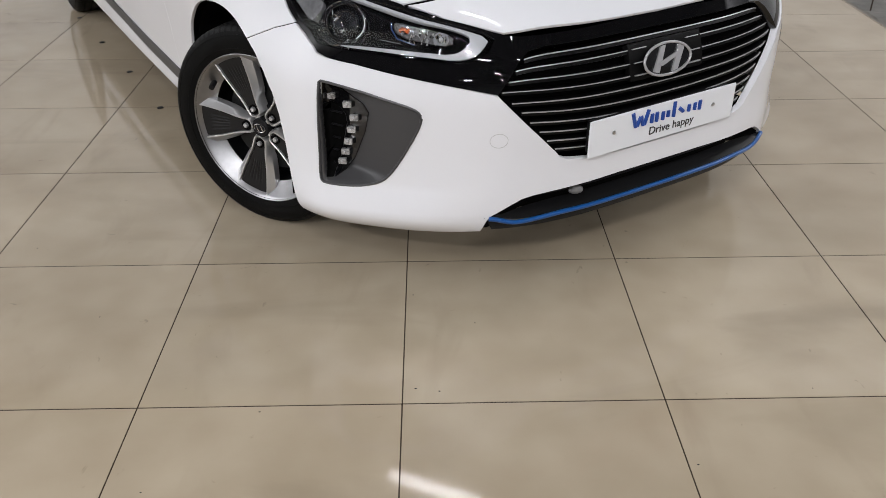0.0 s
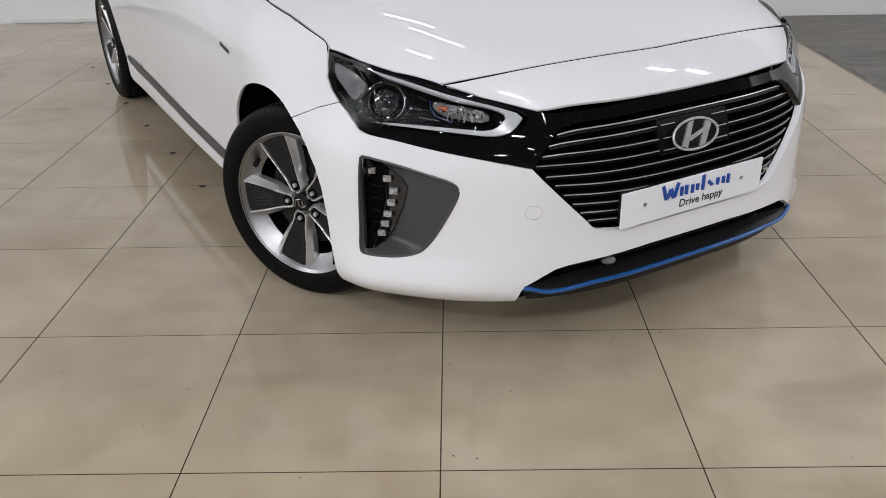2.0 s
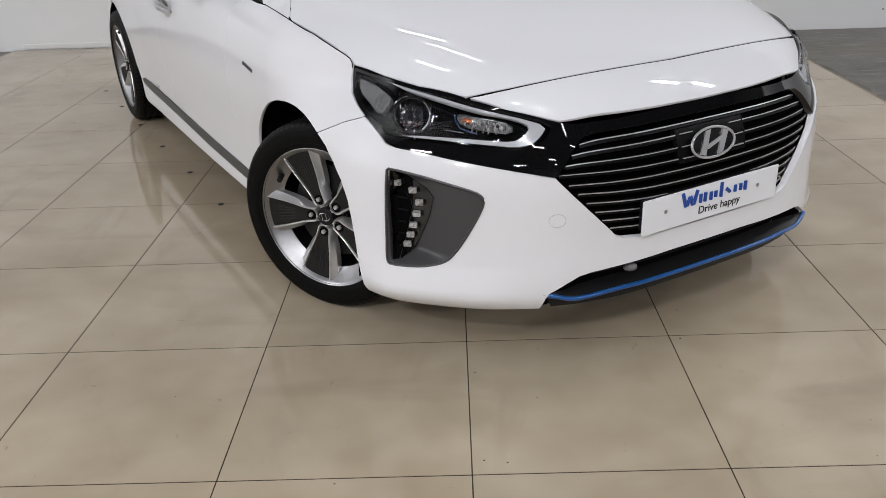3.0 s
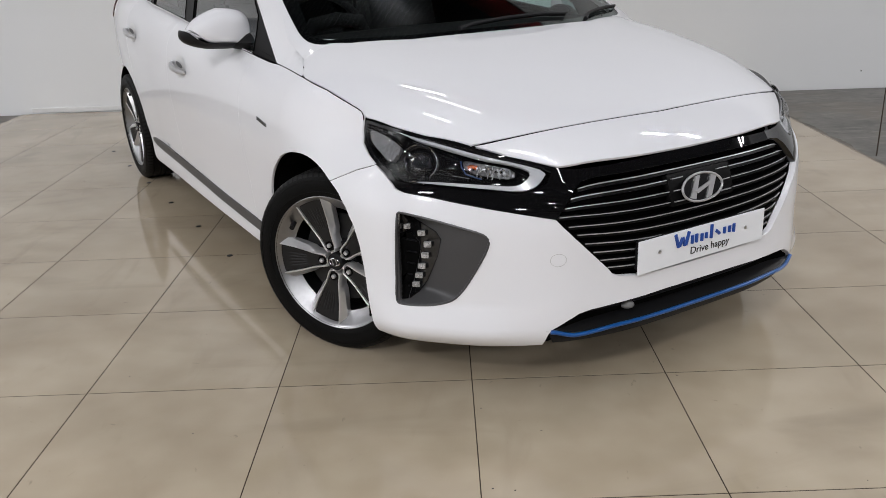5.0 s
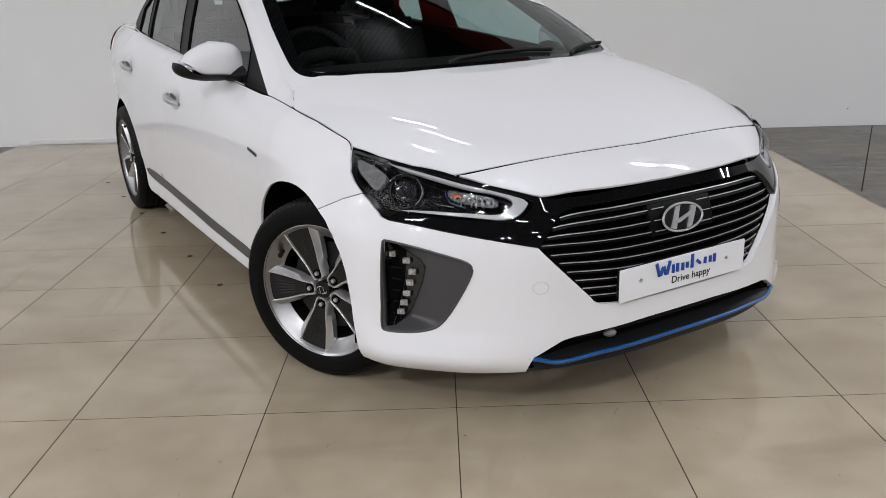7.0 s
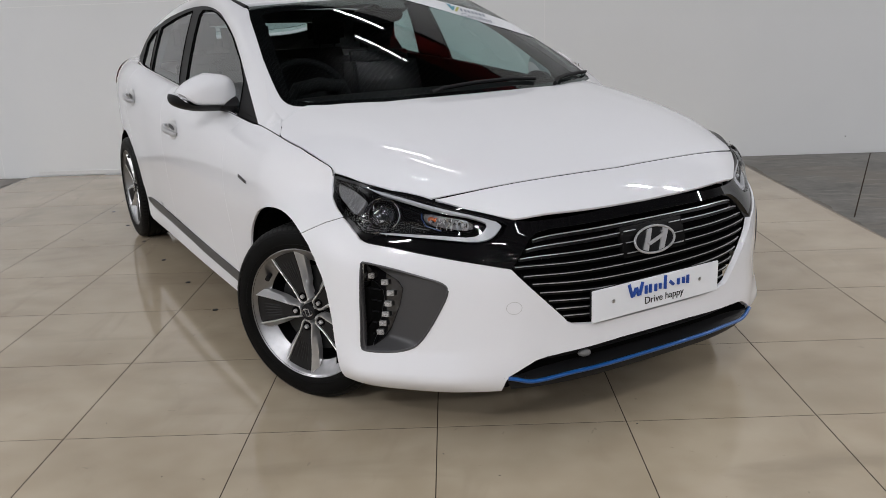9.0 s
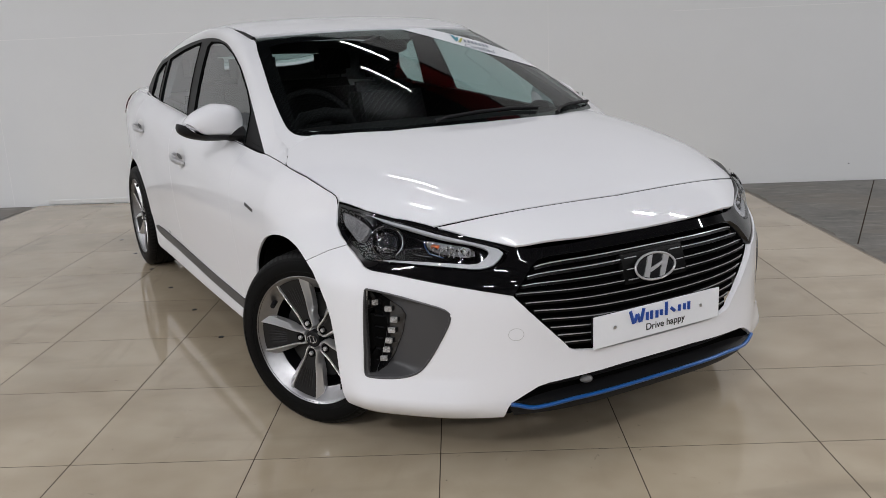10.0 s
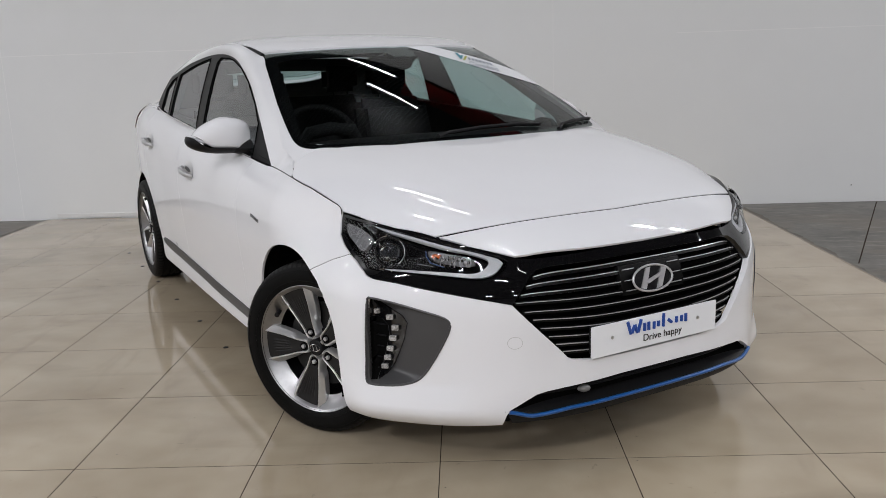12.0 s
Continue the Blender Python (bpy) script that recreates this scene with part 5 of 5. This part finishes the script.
def make_wheel(nut_angle):
    wheel = new("wheel")
    half_tyre = [(0.088, 0.224), (0.094, 0.236), (0.0965, 0.256), (0.095, 0.274), (0.090, 0.290), (0.083, 0.2995), (0.074, 0.3045), (0.062, 0.3065), (0.060, 0.3005), (0.052, 0.3005), (0.050, 0.3072), (0.022, 0.308), (0.020, 0.301), (0.011, 0.301), (0.009, 0.308)]
    tyre_profile = [(-x, r) for x, r in half_tyre] + half_tyre[::-1]
    tyre = part("tyre", lathe(tyre_profile, 96), RUBBER, wheel, "black road tyre")
    blocks = bmesh.new()
    for k in range(84):
        phi = 2 * math.pi * k / 84
        for s in (-1, 1):
            v = []
            for x, r, dp in ((s * 0.064, 0.3055, 0), (s * 0.074, 0.3040, 0.008), (s * 0.083, 0.2990, 0.014), (s * 0.0895, 0.2905, 0.018)):
                for w in (0, 0.050):
                    a = phi + dp + w
                    v.append(blocks.verts.new((x, (r + 0.0012) * math.cos(a), (r + 0.0012) * math.sin(a))))
            for i in range(3):
                blocks.faces.new((v[2 * i], v[2 * i + 1], v[2 * i + 3], v[2 * i + 2]))
    tagged(part("tread", blocks, TREAD, tyre), kind="stuff")
    marks = bmesh.new()
    for k in range(20):
        phi = radians(100 + 180 * (k // 10) + 4.2 * (k % 10))
        for r0, r1, w in ((0.2600, 0.2700, 0.040),):
            q = [marks.verts.new((lerp_table(r, [(0.24, -0.0968), (0.258, -0.0975), (0.2745, -0.0962)]), r * math.cos(a), r * math.sin(a))) for r, a in ((r0, phi), (r0, phi + w * (0.6 + 0.4 * (k % 3))), (r1, phi + w * (0.6 + 0.4 * (k % 3))), (r1, phi))]
            marks.faces.new(q)
    tagged(part("sidewall_marking", marks, RUBBER, tyre, smooth=False), kind="stuff")
    for r in (0.246, 0.283):
        ringm = sweep([(-0.0955 + (0.003 if r > 0.27 else 0.0), r * math.cos(2 * math.pi * k / 72), r * math.sin(2 * math.pi * k / 72)) for k in range(72)], 0.0012, 5, closed=True)
        part("sidewall_rib", ringm, RUBBER, tyre)
    rim = part("rim", lathe([(-0.090, 0.2240), (-0.092, 0.2270), (-0.0905, 0.2290), (-0.087, 0.2280), (-0.084, 0.2225), (-0.079, 0.2180), (-0.066, 0.2050), (-0.052, 0.192), (-0.044, 0.180)], 96), RIM_ALLOY_DIM, wheel, "two-tone silver and dark alloy rim")
    # barrel and hub in black: shade behind the spokes put into the colour
    part("barrel", lathe([(-0.044, 0.180), (-0.02, 0.197), (0.05, 0.197), (0.095, 0.205), (0.10, 0.226)], 64), BLACK, rim, "inside of the rim, blackened for the shade behind the spokes")
    hub = part("hub_plate", lathe([(-0.035, 0.0001), (-0.035, 0.060), (0.02, 0.075)], 40), BLACK, rim)
    for k in range(5):
        phi = nut_angle + 2 * math.pi * k / 5
        part("spoke", spoke_mesh(phi), ALLOY, rim, "silver alloy spoke")
        part("spoke_insert", insert_mesh(phi), INSERT, rim, "dark grooved spoke insert")
        # black rings paint the shade in the nut pockets
        for pr, mt, nm in (([(-0.058, 0.0142), (-0.0668, 0.0142), (-0.0672, 0.0130), (-0.062, 0.0090)], CAVITY, "nut_pocket_shade"), ([(-0.045, 0.0074), (-0.0705, 0.0074), (-0.0715, 0.0062), (-0.0715, 0.0001)], SILVER, "wheel_nut")):
            bm = lathe(pr, 6 if nm == "wheel_nut" else 20)
            bmesh.ops.translate(bm, verts=bm.verts, vec=(0, 0.0565 * math.cos(phi), 0.0565 * math.sin(phi)))
            part(nm, bm, mt, rim)
    cap = part("centre_cap", lathe([(-0.05, 0.029), (-0.069, 0.029), (-0.0715, 0.0265), (-0.072, 0.0001)], 40), BLACK, rim, "black wheel centre cap")
    part("cap_emblem", sweep([(-0.073, 0.020 * math.cos(2 * math.pi * k / 32), 0.0125 * math.sin(2 * math.pi * k / 32)) for k in range(32)], 0.0016, 6, closed=True), CHROME, rim)
    for s in (-1, 1):
        part("cap_emblem", sweep([(-0.073, s * 0.008 - 0.003, -0.010), (-0.073, s * 0.008 + 0.003, 0.010)], 0.0022, 6), CHROME, rim)
    va = nut_angle - math.radians(34)
    part("valve", sweep([polar(0.200, 0, -0.050, va), polar(0.190, 0, -0.072, va), polar(0.184, 0, -0.084, va)], 0.0085, 10), BLACK, rim, "black tyre valve")
    # disc and back plate coloured dark for the shade they lie in
    part("brake_disc", lathe([(-0.015, 0.02), (-0.015, 0.150), (-0.005, 0.150), (-0.005, 0.02)], 48), material("disc_iron_shaded", (0.018, 0.018, 0.018), 0.5, metal=0.3, vary=0.2), wheel, "brake disc behind the spokes, darkened for shade")
    bm = lathe([(0.06, 0.02), (0.06, 0.20)], 48)
    part("wheel_back", bm, CAVITY, wheel)
    return wheel


# angles run from the wheel's front edge upwards; y points back, so the angle is mirrored
w0 = make_wheel(math.radians(180 - 112))
w0.parent = CAR
w0.matrix_local = pose(-0.760, -0.020, 0.3085, 0, 0, 31)
tagged(w0, "front wheel turned outwards, silver spokes with dark inserts")
w1 = copy_thing(w0, pose(-0.790, 2.718, 0.3085, 50, 0, 0))
tagged(w1, "rear wheel with silver spokes and dark inserts")
copy_thing(w0, pose(0.760, -0.020, 0.3085, 20, 0, 211))
copy_thing(w0, pose(0.790, 2.718, 0.3085, 80, 0, 180))

# ---------------------------------------------------------------- floor pan, mirrors, wipers
# unseen dark boxes added to keep light out from under the body
pan = bmesh.new()
box(pan, -0.80, 0.42, 0.17, 0.80, 2.28, 0.26, 0.02)
box(pan, -0.52, -0.70, 0.19, 0.52, 0.45, 0.36, 0.03)
box(pan, -0.52, 2.2, 0.22, 0.52, 3.5, 0.45, 0.03)
part("underbody", pan, CAVITY, CAR, "black underbody boxes added to block light")
shield = bmesh.new()
box(shield, -0.54, -0.66, 0.34, 0.54, 0.50, 0.66, 0.03)
part("engine_bay", shield, CAVITY, CAR, "unseen dark block in the engine bay that stops light")


def egg(center, radii, warp, name, mat, parent, label="", sub=4):
    bm = bmesh.new()
    bmesh.ops.create_icosphere(bm, subdivisions=sub, radius=1.0)
    for v in bm.verts:
        c = warp(v.co.copy())
        v.co = Vector(center) + Vector((c.x * radii[0], c.y * radii[1], c.z * radii[2]))
    return part(name, bm, mat, parent, label, sharp=80)


def mirror_thing(mirror):
    s = -1 if mirror else 1
    base = new("door_mirror")
    base.parent = CAR
    tagged(base, "white door mirror with black underside and indicator strip")

    def shell(c):
        inner = ease(c.x, -0.4, 0.5)
        c = Vector((math.copysign(abs(c.x) ** (0.75 - 0.17 * inner), c.x), math.copysign(abs(c.y) ** 0.85, c.y), math.copysign(abs(c.z) ** (0.85 - 0.20 * inner), c.z)))
        if c.y > 0.25:
            c.y = 0.25 + (c.y - 0.25) * 0.25
        c.z *= 1.0 - 0.34 * max(0, -c.x)
        c.z += 0.10 * (1 - abs(c.x)) - 0.06 * max(0, -c.x)
        return Vector((c.x * s, c.y, c.z))

    cx, cy, cz = -0.872, 0.80, 0.992

    def cut(x):
        return -0.58 + 0.86 * ease(-x, 0.25, 1.0)

    egg((s * (cx + 0.010), cy, cz), (0.120, 0.085, 0.074), lambda c: shell(Vector((c.x, c.y, max(c.z, cut(c.x))))), "mirror_shell", PAINT, base, "white painted mirror shell")
    egg((s * cx, cy + 0.004, cz - 0.004), (0.136, 0.084, 0.072), lambda c: shell(Vector((c.x, c.y, min(c.z, cut(c.x) + 0.06)))), "mirror_base", BLACK, base, "black mirror underside")
    part("indicator", sweep([(s * (cx - 0.070), cy - 0.060, cz - 0.016), (s * (cx - 0.090), cy - 0.052, cz - 0.008), (s * (cx - 0.110), cy - 0.032, cz + 0.001), (s * (cx - 0.126), cy, cz + 0.004)], [0.002, 0.006, 0.008, 0.006], 8), LAMP_WHITE, base, "clear indicator strip")
    part("mirror_arm", sweep([(s * -0.735, 0.745, 0.945), (s * -0.765, 0.755, 0.945), (s * -0.80, 0.78, 0.945), (s * -0.84, 0.80, 0.950)], [0.060, 0.055, 0.045, 0.035], 12, 0.60), BLACK, base, "black mirror arm")
    bm = bmesh.new()
    box(bm, -0.075, 0, -0.045, 0.075, 0.004, 0.035, 0.002)
    bmesh.ops.translate(bm, verts=bm.verts, vec=(s * (cx + 0.015), cy + 0.024, cz))
    part("mirror_glass", bm, CHROME, base, "mirror glass")


both(mirror_thing)
panel("cowl", [(-0.99, -0.14), (0.99, -0.14), (0.99, 0.02), (-0.99, 0.02)], lambda u, v: tuple(Vector(screen(u, v)) - Vector((0, 0.0, 0.012))), BLACK, CAR, step=0.06, depth=0.0, label="black plastic cowl below the windscreen")


def wiper(pts_uv, name_label):
    pts = [Vector(screen(u, v)) + Vector((0, -0.010, 0.011)) for u, v in pts_uv]
    w = part("wiper", sweep([tuple(p) for p in pts], [0.009] + [0.006] * (len(pts) - 2) + [0.004], 8), BLACK, CAR, name_label)
    part("wiper_blade", sweep([tuple(p + Vector((0, 0.004, -0.006))) for p in pts[1:]], 0.0045, 6), RUBBER, w)


wiper([(-0.28, 0.005), (-0.2, 0.03), (0.0, 0.05), (0.25, 0.055), (0.42, 0.04)], "black windscreen wiper lying on the glass")
wiper([(0.52, -0.015), (0.6, 0.025), (0.72, 0.045), (0.86, 0.055), (0.97, 0.058)], "black windscreen wiper lying on the glass")

# ---------------------------------------------------------------- cabin interior
rows = []
for y, z, w in ((0.30, 0.90, 0.66), (0.38, 0.945, 0.68), (0.55, 0.965, 0.70), (0.72, 0.95, 0.70), (0.80, 0.90, 0.70), (0.83, 0.78, 0.69), (0.78, 0.60, 0.68), (0.80, 0.40, 0.66)):
    rows.append([(x, y + 0.03 * (x / 0.7) ** 2, z - 0.02 * (x / 0.7) ** 4) for x in (w * (i / 10 - 1) for i in range(21))])
loft("dashboard", rows, TRIM, CAR, label="black dashboard")
part("instrument_hood", sweep([(-0.52, 0.74, 0.94), (-0.50, 0.73, 0.985), (-0.40, 0.72, 1.0), (-0.30, 0.73, 0.985), (-0.28, 0.74, 0.94)], 0.03, 10), TRIM, CAR, "black instrument hood")
steer = new("steering_wheel")
steer.parent = CAR
steer.matrix_local = pose(-0.38, 0.90, 0.915, 65, 0, 0)
tagged(steer, "black steering wheel")
part("wheel_ring", sweep([(0.185 * math.cos(2 * math.pi * k / 48), 0.185 * math.sin(2 * math.pi * k / 48), 0) for k in range(48)], 0.016, 10, closed=True), TRIM, steer)
bm = bmesh.new()
box(bm, -0.085, -0.06, -0.03, 0.085, 0.06, 0.02, 0.02)
part("wheel_boss", bm, TRIM, steer)
for a in (0, 180, 270):
    c, s = math.cos(radians(a)), math.sin(radians(a))
    part("wheel_spoke", sweep([(0.06 * c, 0.06 * s, 0), (0.18 * c, 0.18 * s, 0)], 0.02, 8, 0.5), SATIN if a == 270 else TRIM, steer)


def seat(x, y, w, bench=False):
    st = new("seat")
    st.parent = CAR
    st.matrix_local = pose(x, y, 0)
    tagged(st, "dark cloth car seat with headrest")
    bm = bmesh.new()
    box(bm, -w, -0.28, 0.30, w, 0.24, 0.55, 0.06)
    part("cushion", bm, SEAT, st)
    bm = bmesh.new()
    box(bm, -w, -0.07, 0.50, w, 0.07, 1.08, 0.055)
    for v in bm.verts:
        k = (v.co.z - 0.5) / 0.58
        v.co.y += 0.24 + 0.17 * k
        v.co.x *= 1 - 0.12 * k * k
    part("backrest", bm, SEAT, st)
    for hx in ((0,) if not bench else (-0.42, 0.42)):
        bm = bmesh.new()
        box(bm, hx - 0.125, 0.40, 1.10, hx + 0.125, 0.48, 1.27, 0.035)
        h = part("headrest", bm, SEAT, st)
        for d in (-0.05, 0.05):
            part("headrest_post", sweep([(hx + d, 0.43, 1.04), (hx + d, 0.44, 1.13)], 0.006, 6), TRIM, h)


seat(-0.37, 1.33, 0.25)
seat(0.37, 1.33, 0.25)
seat(0, 2.15, 0.62, True)
egg((0, 0.95, 1.268), (0.125, 0.028, 0.036), lambda c: Vector((math.copysign(abs(c.x) ** 0.7, c.x), c.y, math.copysign(abs(c.z) ** 0.7, c.z))), "rear_mirror", BLACK, CAR, "black interior mirror", 3)
part("mirror_stem", sweep([(0, 0.93, 1.33), (0, 0.95, 1.27)], 0.018, 8), BLACK, CAR)
half = [(0, 0.93), (-0.35, 1.0), (-0.5, 1.12), (-0.55, 1.5), (-0.54, 2.3), (0, 2.42)]
panel("headliner", half + mirrored(half[1:-1]), behind(roof, 0.03), LINER, CAR, step=0.1, depth=0, label="grey headliner")
for mirror in (False, True):
    inner = [(0.45, 0.30), (2.3, 0.30), (2.3, 1.050), (1.6, 1.012), (0.9, 0.958), (0.45, 0.915)]
    sx = -1 if mirror else 1
    mesh_object("door_trim", [(sx * -0.74, y, z) for y, z in inner] + [(sx * -0.775, y, z) for y, z in inner], [(0, 1, 2, 3, 4, 5), (6, 7, 8, 9, 10, 11), (2, 3, 9, 8), (3, 4, 10, 9), (4, 5, 11, 10)], TRIM, CAR, "black door trim")
    panel("inner_pillar", [(2.1, 1.0), (2.6, 1.05), (2.62, 1.17), (2.42, 1.28), (2.2, 1.30)], behind(upper, 0.05), LINER, CAR, step=0.1, depth=0, mirror=mirror)
part("parcel_shelf", box(bmesh.new(), -0.62, 2.55, 0.90, 0.62, 3.25, 0.93, 0.01), TRIM, CAR, "black parcel shelf")
part("bulkhead", box(bmesh.new(), -0.66, 0.42, 0.3, 0.66, 0.46, 0.90, 0.01), CAVITY, CAR)

# ---------------------------------------------------------------- ceiling details
# housings for the known battens and for the added fill lights alike
for x, y, turn, power in TUBES_AND_FILL + SHORT_TUBES:
    reach = 0.63 if (x, y, turn, power) in TUBES_AND_FILL else 0.33
    lf = new("batten_light")
    lf.matrix_world = pose(x, y, LAMP_Z, 0, 0, turn)
    tagged(lf, "white linear roof batten, most of the set being added unseen fill lights", "light", "roof lights")
    part("housing", box(bmesh.new(), -0.08, -reach, -0.03, 0.08, reach, 0.05, 0.01), LAMP_WHITE, lf)
    for yy in (-0.7 * reach, 0.7 * reach):
        part("hanger", sweep([(0, yy, 0.05), (0, yy, CEIL - LAMP_Z)], 0.004, 6), SATIN, lf)
sign = tagged(part("hanging_sign", box(bmesh.new(), 0.30, 5.62, 5.75, 3.4, 5.74, 7.1, 0.02), material("red_sign", (0.36, 0.016, 0.016), 0.4, vary=0.05), smooth=False), "plain dark red sign board hung from the roof", "sign")
for x in (0.8, 3.1):
    part("sign_hanger", sweep([(x, 5.68, 7.08), (x, 5.68, CEIL)], 0.006, 6), SATIN, sign)
ribs = bmesh.new()
for k in range(164):
    x = -9.0 + k * 0.11
    box(ribs, x, -8.0, CEIL - 0.09, x + 0.040, 8.0, CEIL - 0.002)
ribs = tagged(part("ceiling_ribs", ribs, RIB_STEEL_LIT, smooth=False), "dark corrugated ribs of the steel roof", "ceiling", kind="structure")
ribs.matrix_world = pose(0, 2.0, 0, 0, 0, -23)

# ---------------------------------------------------------------- tiled display area
S = 0.6
X_EDGE0, X_EDGE1, Y_EDGE0 = -3.68, 2.410, -3.6
tiles = new("tiled_floor")
tagged(tiles, "glossy beige stone-effect floor tiles with thin dark joints", "floor", kind="structure")
bed = bmesh.new()
box(bed, X_EDGE0, Y_EDGE0, -0.011, X_EDGE1, 4.6, -0.0007)
part("joint_bed", bed, JOINT, tiles, smooth=False)
edge_mat = material("edge_grime", (0.108, 0.092, 0.073), 0.6, vary=0.6, grain=25, blotch=4)
edge_rng = random.Random(41)
for x0, side in ((X_EDGE0 - 0.001, -1), (X_EDGE1 + 0.001, 1)):
    # ragged mortar fillet from the tile edge down to the concrete
    bm = bmesh.new()
    rows, wide = [], 0.06
    for k in range(260):
        y = Y_EDGE0 + (4.62 - Y_EDGE0) * k / 259
        wide = min(0.085, max(0.03, wide + edge_rng.uniform(-0.009, 0.009)))
        rows.append([bm.verts.new((x0 + side * u * wide, y, z)) for u, z in ((0, -0.0125), (0, -0.003), (0.45, -0.0075), (1, -0.0122))])
    for p, q in zip(rows, rows[1:]):
        for i in range(3):
            bm.faces.new((p[i], p[i + 1], q[i + 1], q[i]))
    bmesh.ops.recalc_face_normals(bm, faces=bm.faces)
    part("edge_strip", bm, edge_mat, tiles, "ragged brown mortar along the tile edge", smooth=False)
cut = bmesh.new()
box(cut, -0.004, 0, -0.0125, 0.004, 2.40, -0.0105)
cut = tagged(part("floor_joint", cut, JOINT, smooth=False), "thin dark saw cut in the concrete floor", "joint", kind="structure")
cut.matrix_world = pose(2.485, 2.50, 0, 0, 0, -27.9)
cache = {}


def tile(x0, y0, x1, y1):
    key = (round(x1 - x0, 3), round(y1 - y0, 3))
    if key not in cache:
        w, h = key
        bm = box(bmesh.new(), 0.00160, 0.00160, -0.010, w - 0.00160, h - 0.00160, 0.0, 0.0006)
        me = bpy.data.meshes.new("tile")
        bm.to_mesh(me)
        bm.free()
        me.materials.append(TILE)
        cache[key] = me
    ob = new("tile", cache[key])
    ob.parent = tiles
    ob.location = (x0, y0, 0)


xs = [X_EDGE0] + [S * i for i in range(-6, 5)] + [X_EDGE1]
for i in range(len(xs) - 1):
    for j in range(-6, 9):
        y0, y1 = S * j, min(S * (j + 1), wall_y(xs[i]) - 0.03)
        if y1 - y0 > 0.03:
            tile(xs[i], y0, xs[i + 1], y1)
for x, y in ((-1.285, 1.622), (-1.03, 1.19), (-1.55, 2.052), (-1.81, 2.48), (-2.07, 2.91), (-2.33, 3.34)):
    bm = bmesh.new()
    bmesh.ops.create_cone(bm, cap_ends=True, segments=20, radius1=0.013, radius2=0.012, depth=0.002)
    tagged(part("floor_plug", bm, BLACK), "small round black plug set in the tiles", "floor plug", "floor plugs").location = (x, y, 0.001)

rng = random.Random(5)
grit = bmesh.new()
for x, y in ((0.02, -0.17), (0.03, -0.55), (0.085, -0.56), (0.95, -0.57), (0.63, -0.02), (0.18, -0.30), (-0.52, -0.85), (0.62, -0.80), (0.45, -0.90), (-0.80, -0.25), (1.25, -0.35), (-0.32, -0.62), (0.30, -1.02), (-1.1, 0.1)):
    r = bmesh.ops.create_icosphere(grit, subdivisions=1, radius=1.0)
    a, b = rng.uniform(0.0016, 0.0036), rng.uniform(0.001, 0.002)
    for v in r["verts"]:
        v.co = Vector((x + v.co.x * a, y + v.co.y * b, 0.0008 + v.co.z * 0.0008))
tagged(part("floor_grit", grit, BLACK), "small dark specks of grit on the tiles", "grit", kind="stuff")
